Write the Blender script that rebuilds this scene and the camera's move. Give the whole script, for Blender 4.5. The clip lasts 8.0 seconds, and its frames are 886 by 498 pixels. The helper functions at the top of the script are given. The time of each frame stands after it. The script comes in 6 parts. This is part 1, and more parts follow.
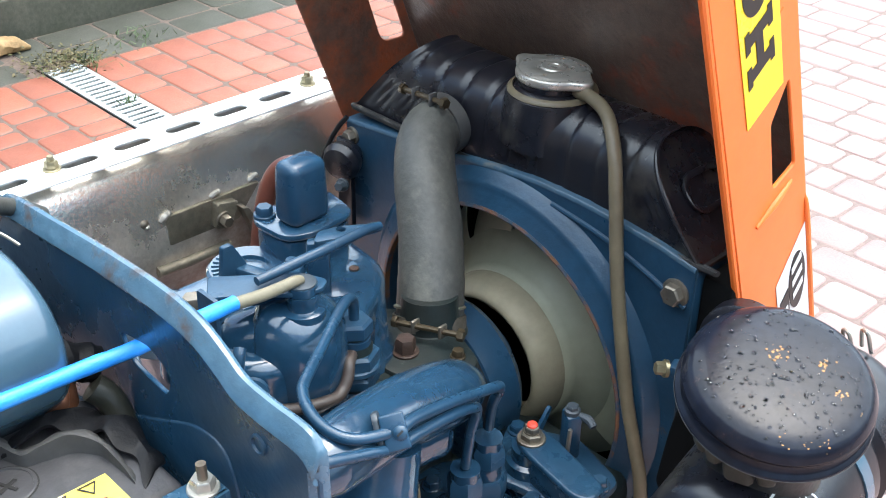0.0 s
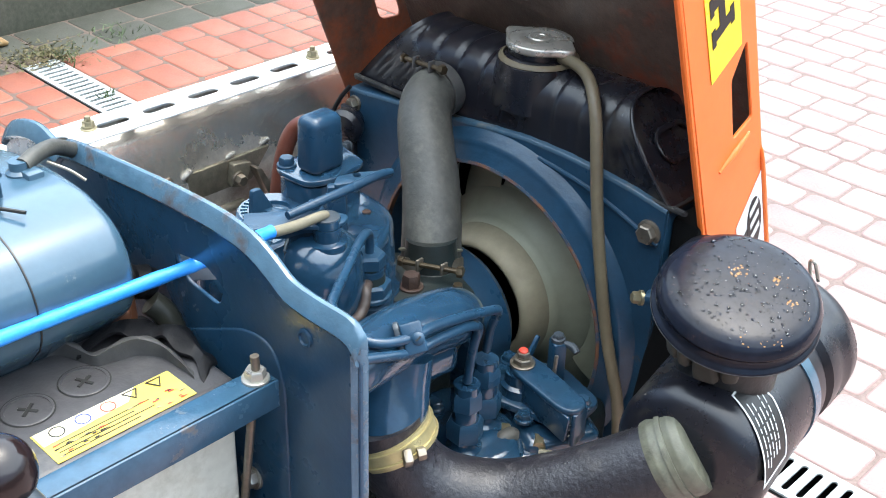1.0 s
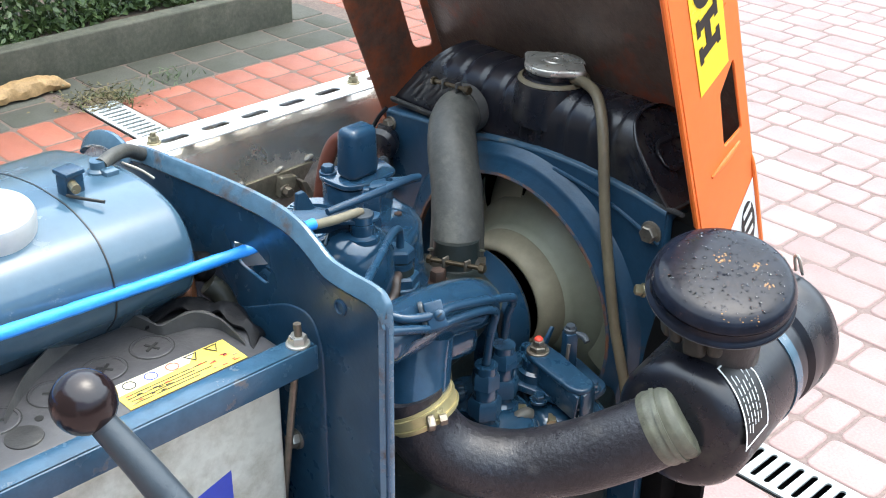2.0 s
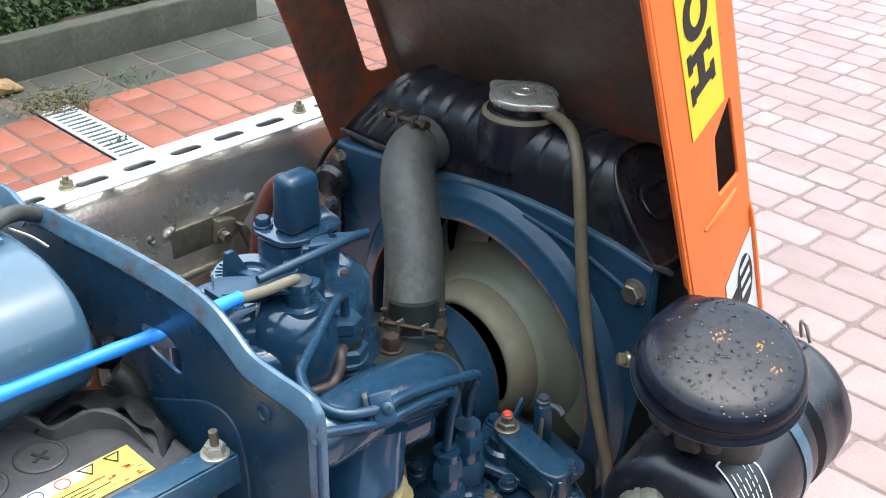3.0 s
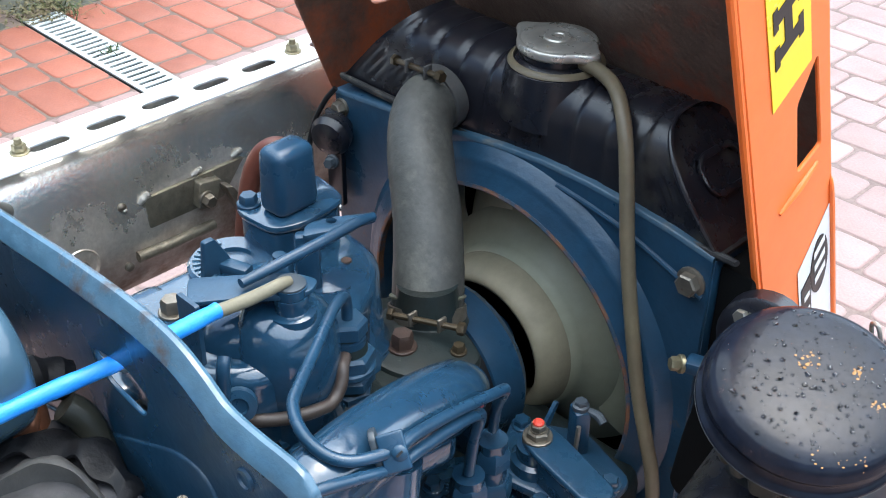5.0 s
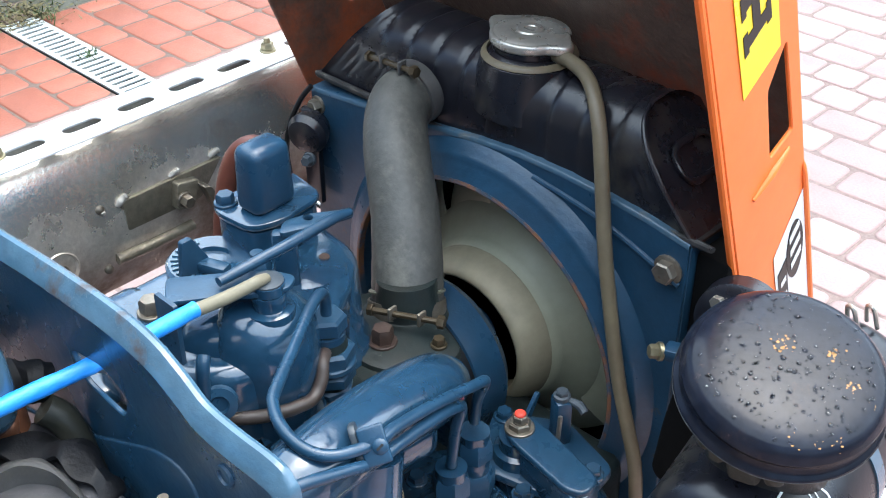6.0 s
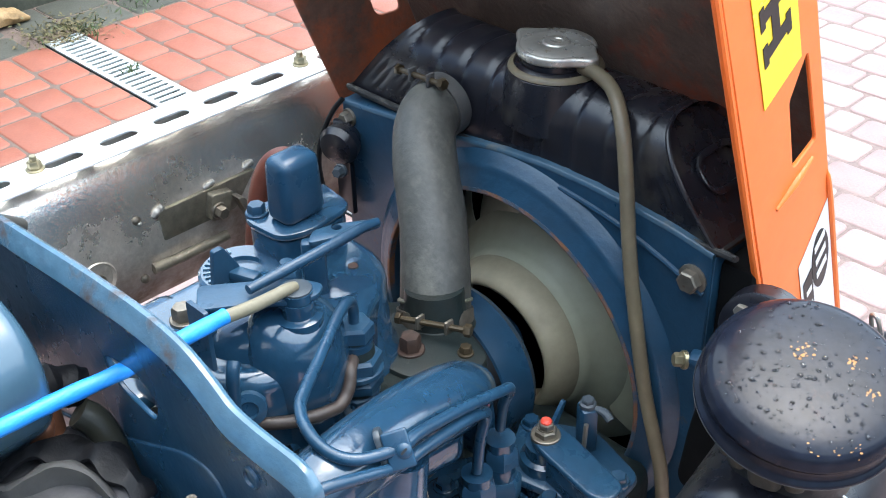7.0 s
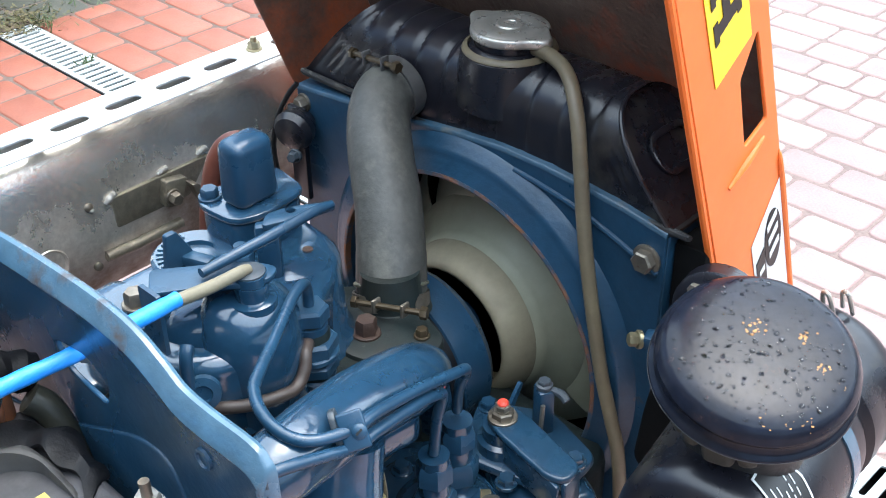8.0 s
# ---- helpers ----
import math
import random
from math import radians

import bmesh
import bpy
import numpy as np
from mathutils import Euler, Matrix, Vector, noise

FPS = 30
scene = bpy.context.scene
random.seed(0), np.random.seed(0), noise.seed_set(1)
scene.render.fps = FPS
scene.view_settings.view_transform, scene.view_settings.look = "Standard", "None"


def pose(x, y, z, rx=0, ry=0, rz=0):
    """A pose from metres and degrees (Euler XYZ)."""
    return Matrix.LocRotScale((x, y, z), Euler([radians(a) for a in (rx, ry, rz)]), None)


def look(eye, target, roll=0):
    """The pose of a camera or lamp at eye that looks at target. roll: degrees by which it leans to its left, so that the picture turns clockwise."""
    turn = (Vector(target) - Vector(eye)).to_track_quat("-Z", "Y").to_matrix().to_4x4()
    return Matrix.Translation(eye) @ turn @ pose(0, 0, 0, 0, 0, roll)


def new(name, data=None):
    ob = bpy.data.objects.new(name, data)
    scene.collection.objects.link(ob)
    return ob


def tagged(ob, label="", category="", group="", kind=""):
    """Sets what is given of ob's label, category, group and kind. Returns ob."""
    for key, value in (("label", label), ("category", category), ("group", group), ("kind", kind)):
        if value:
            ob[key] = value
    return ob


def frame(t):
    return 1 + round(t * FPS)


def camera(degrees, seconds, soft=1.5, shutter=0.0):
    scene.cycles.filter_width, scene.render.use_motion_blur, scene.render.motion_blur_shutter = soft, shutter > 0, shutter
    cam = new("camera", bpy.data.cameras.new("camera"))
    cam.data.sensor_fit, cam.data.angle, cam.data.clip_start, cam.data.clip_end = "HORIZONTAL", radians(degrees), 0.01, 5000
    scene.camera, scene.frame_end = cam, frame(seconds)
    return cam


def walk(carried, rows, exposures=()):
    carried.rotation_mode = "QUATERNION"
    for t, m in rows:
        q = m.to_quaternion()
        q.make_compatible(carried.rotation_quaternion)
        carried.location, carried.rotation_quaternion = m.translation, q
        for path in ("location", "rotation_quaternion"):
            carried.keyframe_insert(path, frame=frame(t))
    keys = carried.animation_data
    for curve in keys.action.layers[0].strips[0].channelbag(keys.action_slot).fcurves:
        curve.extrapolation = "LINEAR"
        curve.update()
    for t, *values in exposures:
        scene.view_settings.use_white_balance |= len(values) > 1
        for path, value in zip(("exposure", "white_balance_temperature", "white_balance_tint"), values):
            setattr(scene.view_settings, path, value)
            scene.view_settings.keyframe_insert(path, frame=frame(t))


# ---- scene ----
cam = camera(41.3, 8.0, 1.0)
PATH = [
    (0, (0.57, -0.018, 1.402), (-0.654, 1.183, 0.372), 1.0),
    (0.5, (0.596, -0.093, 1.411), (-0.597, 1.137, 0.379), 1.4),
    (1, (0.634, -0.128, 1.417), (-0.546, 1.125, 0.398), 2.0),
    (1.2, (0.664, -0.131, 1.424), (-0.556, 1.094, 0.419), 1.1),
    (2.3, (0.74, -0.214, 1.438), (-0.528, 1.017, 0.501), 1.0),
    (2.5, (0.722, -0.208, 1.434), (-0.508, 1.054, 0.489), 1.4),
    (2.7, (0.688, -0.178, 1.433), (-0.522, 1.102, 0.485), 0.9),
    (3, (0.638, -0.081, 1.423), (-0.594, 1.163, 0.456), 0.9),
    (3.5, (0.56, 0.005, 1.413), (-0.654, 1.205, 0.37), 1.7),
    (4, (0.535, 0.016, 1.407), (-0.657, 1.21, 0.334), 1.2),
    (4.2, (0.532, 0.015, 1.405), (-0.666, 1.198, 0.324), 0.6),
    (5.3, (0.515, 0.029, 1.4), (-0.651, 1.202, 0.276), 0.6),
    (5.5, (0.518, 0.027, 1.399), (-0.651, 1.211, 0.291), 0.6),
    (6, (0.524, 0.028, 1.401), (-0.629, 1.214, 0.278), -0.4),
    (6.5, (0.528, 0.025, 1.405), (-0.689, 1.158, 0.294), -1.5),
    (7, (0.539, 0.026, 1.406), (-0.671, 1.173, 0.302), -1.7),
    (7.5, (0.544, 0.029, 1.401), (-0.644, 1.193, 0.29), -1.3),
    (8, (0.544, 0.027, 1.399), (-0.615, 1.215, 0.284), -1.0),
]
walk(cam, [(t, look(eye, target, roll)) for t, eye, target, roll in PATH], [(0.0, 1.94, 5950, 4), (1.0, 1.92, 5950, 4), (2.5, 1.66, 5950, 4), (4.0, 1.51, 5750, 4), (5.5, 1.79, 5750, 4), (7.0, 1.87, 5750, 4), (8.0, 1.88, 5750, 4)])

# ---------------------------------------------------------------- world and light
world = bpy.data.worlds.new("overcast")
scene.world = world
world.use_nodes = True
wn = world.node_tree.nodes
sky = wn.new("ShaderNodeTexSky")
sky.sky_type, sky.sun_disc = "NISHITA", False
sky.sun_elevation, sky.sun_rotation = radians(76), radians(11)
sky.air_density, sky.dust_density, sky.ozone_density = 1.0, 6.0, 1.0
wn["Background"].inputs["Strength"].default_value = 0.115
world.node_tree.links.new(sky.outputs[0], wn["Background"].inputs["Color"])
sun = new("sun", bpy.data.lights.new("sun", "SUN"))
sun.data.energy, sun.data.angle, sun.data.color = 1.88, radians(122), (0.96, 1.0, 0.97)
sun.matrix_basis = look((0.05, 0.25, 1.0), (0, 0, 0))

# ---------------------------------------------------------------- materials


def material(name, base, rough=0.5, metal=0.0, second=None, blend=0.5, scale=8.0, grain=0.06, grain_scale=90.0,
             bump=0.15, bump_scale=120.0, stain=None, stain_amount=0.0, stain_scale=14.0, rough_vary=0.12, random_tint=0.0, coat=0.0, spec=0.5, stain_below=None, stain_soft=0.0, wear=None, wear_amount=0.0):
    """Base colour in two tones at a coarse scale, fine grain, optional stain patches, uneven gloss and a fine relief."""
    m = bpy.data.materials.new(name)
    m.use_nodes = True
    nt = m.node_tree
    n, ln = nt.nodes, nt.links
    b = n["Principled BSDF"]
    co = n.new("ShaderNodeTexCoord")

    def noise_node(sc, detail=5.0, rgh=0.6):
        t = n.new("ShaderNodeTexNoise")
        t.inputs["Scale"].default_value, t.inputs["Detail"].default_value, t.inputs["Roughness"].default_value = sc, detail, rgh
        ln.new(co.outputs["Object"], t.inputs["Vector"])
        return t

    def ramp(src, lo, hi):
        r = n.new("ShaderNodeMapRange")
        r.inputs["From Min"].default_value, r.inputs["From Max"].default_value = lo, hi
        ln.new(src, r.inputs["Value"])
        return r.outputs["Result"]

    def mix(fac, a, c, mode="MIX"):
        x = n.new("ShaderNodeMix")
        x.data_type, x.blend_type = "RGBA", mode
        for sock, v in ((x.inputs[0], fac), (x.inputs[6], a), (x.inputs[7], c)):
            if isinstance(v, (int, float)):
                sock.default_value = v
            elif isinstance(v, tuple):
                sock.default_value = (*v, 1)
            else:
                ln.new(v, sock)
        return x.outputs[2]

    coarse = noise_node(scale)
    fine = noise_node(grain_scale, 3.0)
    second = second or tuple(c * 0.72 for c in base)
    fac = ramp(coarse.outputs["Fac"], 0.5 - 0.25, 0.5 + 0.25)
    mul = n.new("ShaderNodeMath")
    mul.operation = "MULTIPLY"
    ln.new(fac, mul.inputs[0])
    mul.inputs[1].default_value = blend
    col = mix(mul.outputs[0], base, second)
    g = ramp(fine.outputs["Fac"], 0.3, 0.7)
    gm = n.new("ShaderNodeMapRange")
    gm.inputs["To Min"].default_value, gm.inputs["To Max"].default_value = 1 - grain, 1 + grain
    ln.new(g, gm.inputs["Value"])
    cmb = n.new("ShaderNodeCombineColor")
    for i in range(3):
        ln.new(gm.outputs["Result"], cmb.inputs[i])
    col = mix(1.0, col, cmb.outputs[0], "MULTIPLY")
    rough_out = n.new("ShaderNodeMapRange")
    rough_out.inputs["To Min"].default_value, rough_out.inputs["To Max"].default_value = max(0.02, rough - rough_vary), min(1, rough + rough_vary)
    ln.new(fac, rough_out.inputs["Value"])
    rough_sock = rough_out.outputs["Result"]
    if stain and stain_amount > 0:
        patch = noise_node(stain_scale, 8.0, 0.7)
        patch_out = patch.outputs["Fac"]
        if stain_below:
            sep, low, add = n.new("ShaderNodeSeparateXYZ"), n.new("ShaderNodeMapRange"), n.new("ShaderNodeMath")
            ln.new(co.outputs["Object"], sep.inputs[0])
            ln.new(sep.outputs["Z"], low.inputs["Value"])
            low.inputs["From Min"].default_value, low.inputs["From Max"].default_value = stain_below[0], stain_below[1]
            low.inputs["To Min"].default_value, low.inputs["To Max"].default_value = stain_below[2], -0.04
            ln.new(low.outputs["Result"], add.inputs[0])
            ln.new(patch_out, add.inputs[1])
            patch_out = add.outputs[0]
        s = ramp(patch_out, 0.72 - stain_amount * 0.35 - stain_soft, 0.80 - stain_amount * 0.30 + stain_soft)
        cl = n.new("ShaderNodeClamp")
        ln.new(s, cl.inputs["Value"])
        col = mix(cl.outputs[0], col, stain)
        rr = n.new("ShaderNodeMix")
        ln.new(cl.outputs[0], rr.inputs[0])
        ln.new(rough_sock, rr.inputs[2])
        rr.inputs[3].default_value = 0.8
        rough_sock = rr.outputs[0]
        if metal > 0:
            mm = n.new("ShaderNodeMix")
            ln.new(cl.outputs[0], mm.inputs[0])
            mm.inputs[2].default_value, mm.inputs[3].default_value = metal, metal * 0.25
            ln.new(mm.outputs[0], b.inputs["Metallic"])
    if wear and wear_amount > 0:
        geo, worn = n.new("ShaderNodeNewGeometry"), n.new("ShaderNodeMath")
        worn.operation, worn.use_clamp = "MULTIPLY", True
        ln.new(ramp(geo.outputs["Pointiness"], 0.54, 0.66), worn.inputs[0])
        ln.new(ramp(noise_node(55, 6.0, 0.7).outputs["Fac"], 0.58 - 0.3 * wear_amount, 0.70 - 0.3 * wear_amount), worn.inputs[1])
        col = mix(worn.outputs[0], col, wear)
    if random_tint > 0:
        info = n.new("ShaderNodeObjectInfo")
        hs = n.new("ShaderNodeHueSaturation")
        v = n.new("ShaderNodeMapRange")
        v.inputs["To Min"].default_value, v.inputs["To Max"].default_value = 1 - random_tint, 1 + random_tint
        ln.new(info.outputs["Random"], v.inputs["Value"])
        ln.new(v.outputs["Result"], hs.inputs["Value"])
        ln.new(col, hs.inputs["Color"])
        col = hs.outputs["Color"]
    ln.new(col, b.inputs["Base Color"])
    b.inputs["Specular IOR Level"].default_value = spec
    ln.new(rough_sock, b.inputs["Roughness"])
    if not (stain and stain_amount > 0 and metal > 0):
        b.inputs["Metallic"].default_value = metal
    if coat:
        b.inputs["Coat Weight"].default_value, b.inputs["Coat Roughness"].default_value = coat, 0.08
    if bump > 0:
        rel = noise_node(bump_scale, 4.0)
        bp = n.new("ShaderNodeBump")
        bp.inputs["Strength"].default_value, bp.inputs["Distance"].default_value = bump, 0.002
        ln.new(rel.outputs["Fac"], bp.inputs["Height"])
        ln.new(bp.outputs["Normal"], b.inputs["Normal"])
    return m


BLUE = material("blue_paint", (0.0165, 0.050, 0.094), 0.30, second=(0.009, 0.030, 0.058), blend=0.8, scale=18, grain=0.10, bump=0.14,
                bump_scale=180, stain=(0.050, 0.046, 0.040), stain_amount=0.16, stain_scale=26, coat=0.12, rough_vary=0.14, spec=0.45)
BLUE_WORN = material("worn_blue_paint", (0.020, 0.058, 0.106), 0.34, second=(0.011, 0.034, 0.064), blend=0.8, scale=20, grain=0.12, bump=0.18,
                     bump_scale=180, stain=(0.095, 0.072, 0.052), stain_amount=0.26, stain_scale=34, rough_vary=0.14, spec=0.45)
BLUE_TANK = material("tank_paint", (0.056, 0.105, 0.150), 0.16, second=(0.040, 0.080, 0.120), blend=0.6, scale=9, grain=0.06, bump=0.14, bump_scale=28,
                     stain=(0.16, 0.18, 0.19), stain_amount=0.16, stain_scale=24, stain_soft=0.06, rough_vary=0.10, coat=0.4)
# edge blue painted paler to stand for sky light on it, with chips
EDGE = material("chipped_sky_lit_blue", (0.070, 0.135, 0.195), 0.22, second=(0.040, 0.086, 0.135), blend=0.7, scale=18, grain=0.12, bump=0.3, bump_scale=120,
                stain=(0.060, 0.046, 0.040), stain_amount=0.47, stain_scale=24, coat=0.3)
BLUE_BAR = material("scuffed_blue_paint", (0.036, 0.086, 0.140), 0.22, second=(0.020, 0.052, 0.090), blend=0.8, scale=20, grain=0.12, bump=0.2,
                    bump_scale=120, stain=(0.17, 0.11, 0.06), stain_amount=0.25, stain_scale=40, stain_soft=0.02)
BLUE_CAST = material("blue_casting", (0.0185, 0.054, 0.100), 0.15, second=(0.009, 0.028, 0.054), blend=0.8, scale=22, grain=0.12, bump=0.40,
                     bump_scale=46, stain=(0.16, 0.18, 0.18), stain_amount=0.10, stain_scale=70, coat=0.65, rough_vary=0.08, spec=0.65)
GRIMY = material("grimy_casting", (0.012, 0.022, 0.024), 0.42, second=(0.018, 0.016, 0.011), blend=0.8, scale=30, grain=0.15, bump=0.45,
                 bump_scale=70, stain=(0.12, 0.12, 0.10), stain_amount=0.22, stain_scale=55, spec=0.3)
BLACK = material("black_enamel", (0.008, 0.008, 0.012), 0.28, second=(0.012, 0.012, 0.015), blend=0.6, scale=14, grain=0.1, bump=0.07,
                 bump_scale=120, stain=(0.070, 0.062, 0.046), stain_amount=0.20, stain_scale=17, stain_soft=0.10, rough_vary=0.05, spec=0.50)
RUST_SPOT = material("ochre_rust", (0.40, 0.215, 0.06), 0.7, second=(0.20, 0.085, 0.03), blend=0.8, scale=160, grain=0.25, bump=0.4)
BLACK_LID = material("weathered_black_lid", (0.008, 0.011, 0.021), 0.17, second=(0.013, 0.013, 0.016), blend=0.8, scale=24, grain=0.25, bump=0.08,
                     bump_scale=150, stain=(0.080, 0.036, 0.022), stain_amount=0.06, stain_scale=26, stain_soft=0.08, rough_vary=0.07, spec=0.21)
BLACK_PLASTIC = material("black_plastic", (0.006, 0.006, 0.007), 0.45, scale=20, grain=0.1, bump=0.2, spec=0.35)
DARK_STEEL = material("dark_painted_steel", (0.035, 0.045, 0.055), 0.38, second=(0.05, 0.06, 0.07), blend=0.6, scale=25, grain=0.1, bump=0.2)
DARK_BRASS = material("oily_yellow_zinc", (0.085, 0.064, 0.036), 0.36, 0.6, second=(0.05, 0.036, 0.022), blend=0.8, scale=60, grain=0.15, bump=0.3)
RED_PIPE = material("red_oxide_pipe", (0.115, 0.032, 0.017), 0.45, second=(0.07, 0.021, 0.012), blend=0.7, scale=30, grain=0.15, bump=0.3)
BRACKET = material("dull_bracket_steel", (0.27, 0.245, 0.19), 0.40, 0.55, second=(0.20, 0.17, 0.12), blend=0.9, scale=40, grain=0.2, bump=0.5, bump_scale=180, stain=(0.085, 0.060, 0.040), stain_amount=0.42, stain_scale=26, stain_soft=0.08)
WELD = material("weld_metal", (0.42, 0.40, 0.36), 0.42, 0.45, second=(0.30, 0.27, 0.23), blend=0.8, scale=70, grain=0.15, bump=0.6, bump_scale=260)
GREY_CAP = material("grey_cap_metal", (0.46, 0.47, 0.46), 0.40, 0.2, second=(0.45, 0.46, 0.46), blend=0.6, scale=20, grain=0.06, bump=0.1)
LABEL_YELLOW = material("sun_faded_yellow", (0.66, 0.50, 0.06), 0.45, second=(0.60, 0.48, 0.12), blend=0.6, scale=50, grain=0.06, bump=0.05)
PALE_YELLOW = material("faded_yellow", (0.66, 0.60, 0.36), 0.45, second=(0.62, 0.60, 0.48), blend=0.7, scale=40, grain=0.04, bump=0)
CUFF = material("dusty_cuff", (0.145, 0.145, 0.105), 0.42, second=(0.085, 0.085, 0.060), blend=0.9, scale=46, grain=0.2, bump=0.4, stain=(0.045, 0.042, 0.034), stain_amount=0.35, stain_scale=38, stain_soft=0.06)
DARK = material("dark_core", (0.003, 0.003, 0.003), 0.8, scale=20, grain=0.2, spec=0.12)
ORANGE = material("orange_paint", (0.92, 0.195, 0.030), 0.34, second=(0.84, 0.155, 0.022), blend=0.5, scale=7, grain=0.03, bump=0.05, bump_scale=80)
PRIMER = material("brown_primer", (0.075, 0.056, 0.045), 0.42, second=(0.125, 0.078, 0.055), blend=0.7, scale=9, grain=0.25, bump=0.5,
                  bump_scale=220, stain=(0.36, 0.058, 0.014), stain_amount=0.36, stain_scale=6.5, stain_soft=0.05)
YELLOW = material("yellow_vinyl", (0.95, 0.70, 0.03), 0.35, scale=10, blend=0.15, grain=0.02, bump=0)
INK = material("black_ink", (0.012, 0.011, 0.010), 0.45, scale=10, bump=0)
WHITE = material("white_vinyl", (0.78, 0.78, 0.76), 0.4, scale=10, blend=0.12, grain=0.03, bump=0)
MUFFLER = material("heat_stained_steel", (0.94, 0.92, 0.87), 0.23, 0.85, second=(0.66, 0.56, 0.42), blend=0.85, scale=9, grain=0.12, grain_scale=240, bump=0.22,
                   bump_scale=260, stain=(0.185, 0.098, 0.055), stain_amount=0.24, stain_scale=6.0, rough_vary=0.09, stain_below=(0.825, 0.920, 0.30), stain_soft=0.12)
OLD_STEEL = material("old_steel", (0.30, 0.27, 0.22), 0.42, 0.8, second=(0.14, 0.11, 0.08), blend=0.8, scale=50, grain=0.15, bump=0.3,
                     stain=(0.14, 0.07, 0.035), stain_amount=0.35, stain_scale=40)
GALV = material("galvanised_steel", (0.86, 0.86, 0.85), 0.45, 0.0, second=(0.80, 0.80, 0.79), blend=0.4, scale=30, grain=0.05, bump=0.05)
DRAIN = material("zinc_grating", (0.40, 0.425, 0.415), 0.5, 0.2, second=(0.31, 0.33, 0.32), blend=0.6, scale=12, grain=0.12, bump=0.1, stain=(0.22, 0.19, 0.14), stain_amount=0.2, stain_scale=30)
CHROME = material("dull_chrome", (0.50, 0.48, 0.43), 0.30, 0.65, second=(0.36, 0.34, 0.29), blend=0.7, scale=60, grain=0.1, bump=0.15,
                  stain=(0.20, 0.16, 0.10), stain_amount=0.25, stain_scale=60)
BRASS = material("yellow_zinc", (0.34, 0.30, 0.19), 0.36, 0.8, second=(0.20, 0.165, 0.095), blend=0.7, scale=60, grain=0.1, bump=0.2)
RUST = material("rust", (0.050, 0.026, 0.017), 0.6, second=(0.028, 0.016, 0.011), blend=0.8, scale=60, grain=0.25, bump=0.6)
COPPER = material("copper", (0.50, 0.22, 0.12), 0.35, 0.8, second=(0.25, 0.10, 0.06), scale=80, bump=0.3)
RUBBER = material("aged_grey_rubber", (0.074, 0.073, 0.063), 0.55, second=(0.035, 0.035, 0.032), blend=0.9, scale=26, grain=0.16, grain_scale=210, bump=0.30,
                  bump_scale=150, stain=(0.14, 0.136, 0.112), stain_amount=0.32, stain_scale=30, stain_soft=0.08)
WET_RUBBER = material("wet_rubber", (0.022, 0.021, 0.026), 0.34, second=(0.010, 0.009, 0.011), blend=0.8, scale=34, grain=0.35, grain_scale=260, bump=0.42, bump_scale=230, stain=(0.060, 0.056, 0.056), stain_amount=0.30, stain_scale=40, stain_soft=0.05, rough_vary=0.16)
TUBE_MAT = material("yellowed_tube", (0.155, 0.128, 0.078), 0.45, second=(0.10, 0.08, 0.05), blend=0.7, scale=25, grain=0.1, bump=0.15)
NYLON = material("aged_nylon", (0.305, 0.298, 0.210), 0.45, second=(0.24, 0.23, 0.155), blend=0.6, scale=14, grain=0.05, bump=0.1)
TAN = material("stained_nylon", (0.27, 0.235, 0.155), 0.6, second=(0.17, 0.14, 0.09), blend=0.6, scale=20, grain=0.08, bump=0.15)
BATTERY_TOP = material("dusty_grey_plastic", (0.036, 0.035, 0.038), 0.42, second=(0.066, 0.063, 0.064), blend=0.8, scale=9, grain=0.15, bump=0.25,
                       stain=(0.12, 0.115, 0.112), stain_amount=0.25, stain_scale=16, stain_soft=0.08)
CREAM = material("cream_plastic", (0.56, 0.57, 0.51), 0.4, second=(0.40, 0.40, 0.33), blend=0.8, scale=10, grain=0.08, bump=0.1, stain=(0.22, 0.19, 0.13),
                 stain_amount=0.42, stain_scale=16, stain_soft=0.10)
LOGO_BLUE = material("printed_blue", (0.03, 0.06, 0.42), 0.4, scale=10, bump=0)
CYAN = material("blue_sleeve", (0.03, 0.24, 0.80), 0.38, second=(0.06, 0.33, 0.85), blend=0.6, scale=60, grain=0.05, bump=0.4, bump_scale=130)
BEIGE = material("beige_sleeve", (0.19, 0.170, 0.115), 0.5, second=(0.145, 0.13, 0.09), scale=40, grain=0.1, bump=0.2)
TAPE = material("black_tape", (0.006, 0.006, 0.007), 0.5, scale=40, grain=0.2, bump=0.5, bump_scale=90, spec=0.2)
BROWN_HOSE = material("brown_hose", (0.050, 0.038, 0.032), 0.5, scale=40, grain=0.1, bump=0.2)
RED_CAP = material("red_plastic", (0.75, 0.07, 0.04), 0.4, scale=40, bump=0.1)
OLIVE = material("oily_cable", (0.030, 0.030, 0.022), 0.4, second=(0.015, 0.015, 0.012), blend=0.8, scale=40, grain=0.15, bump=0.2)
KNOB = material("worn_black_knob", (0.008, 0.007, 0.008), 0.16, second=(0.022, 0.009, 0.008), blend=0.8, scale=30, grain=0.2, bump=0.15)
BOLT = material("dull_zinc", (0.36, 0.34, 0.30), 0.38, 0.8, second=(0.18, 0.16, 0.13), blend=0.8, scale=90, grain=0.1, bump=0.3)
WATER = bpy.data.materials.new("water_drop")
WATER.use_nodes = True
WATER.node_tree.nodes["Principled BSDF"].inputs["Transmission Weight"].default_value = 1.0
WATER.node_tree.nodes["Principled BSDF"].inputs["Roughness"].default_value = 0.03
WATER.node_tree.nodes["Principled BSDF"].inputs["IOR"].default_value = 1.33
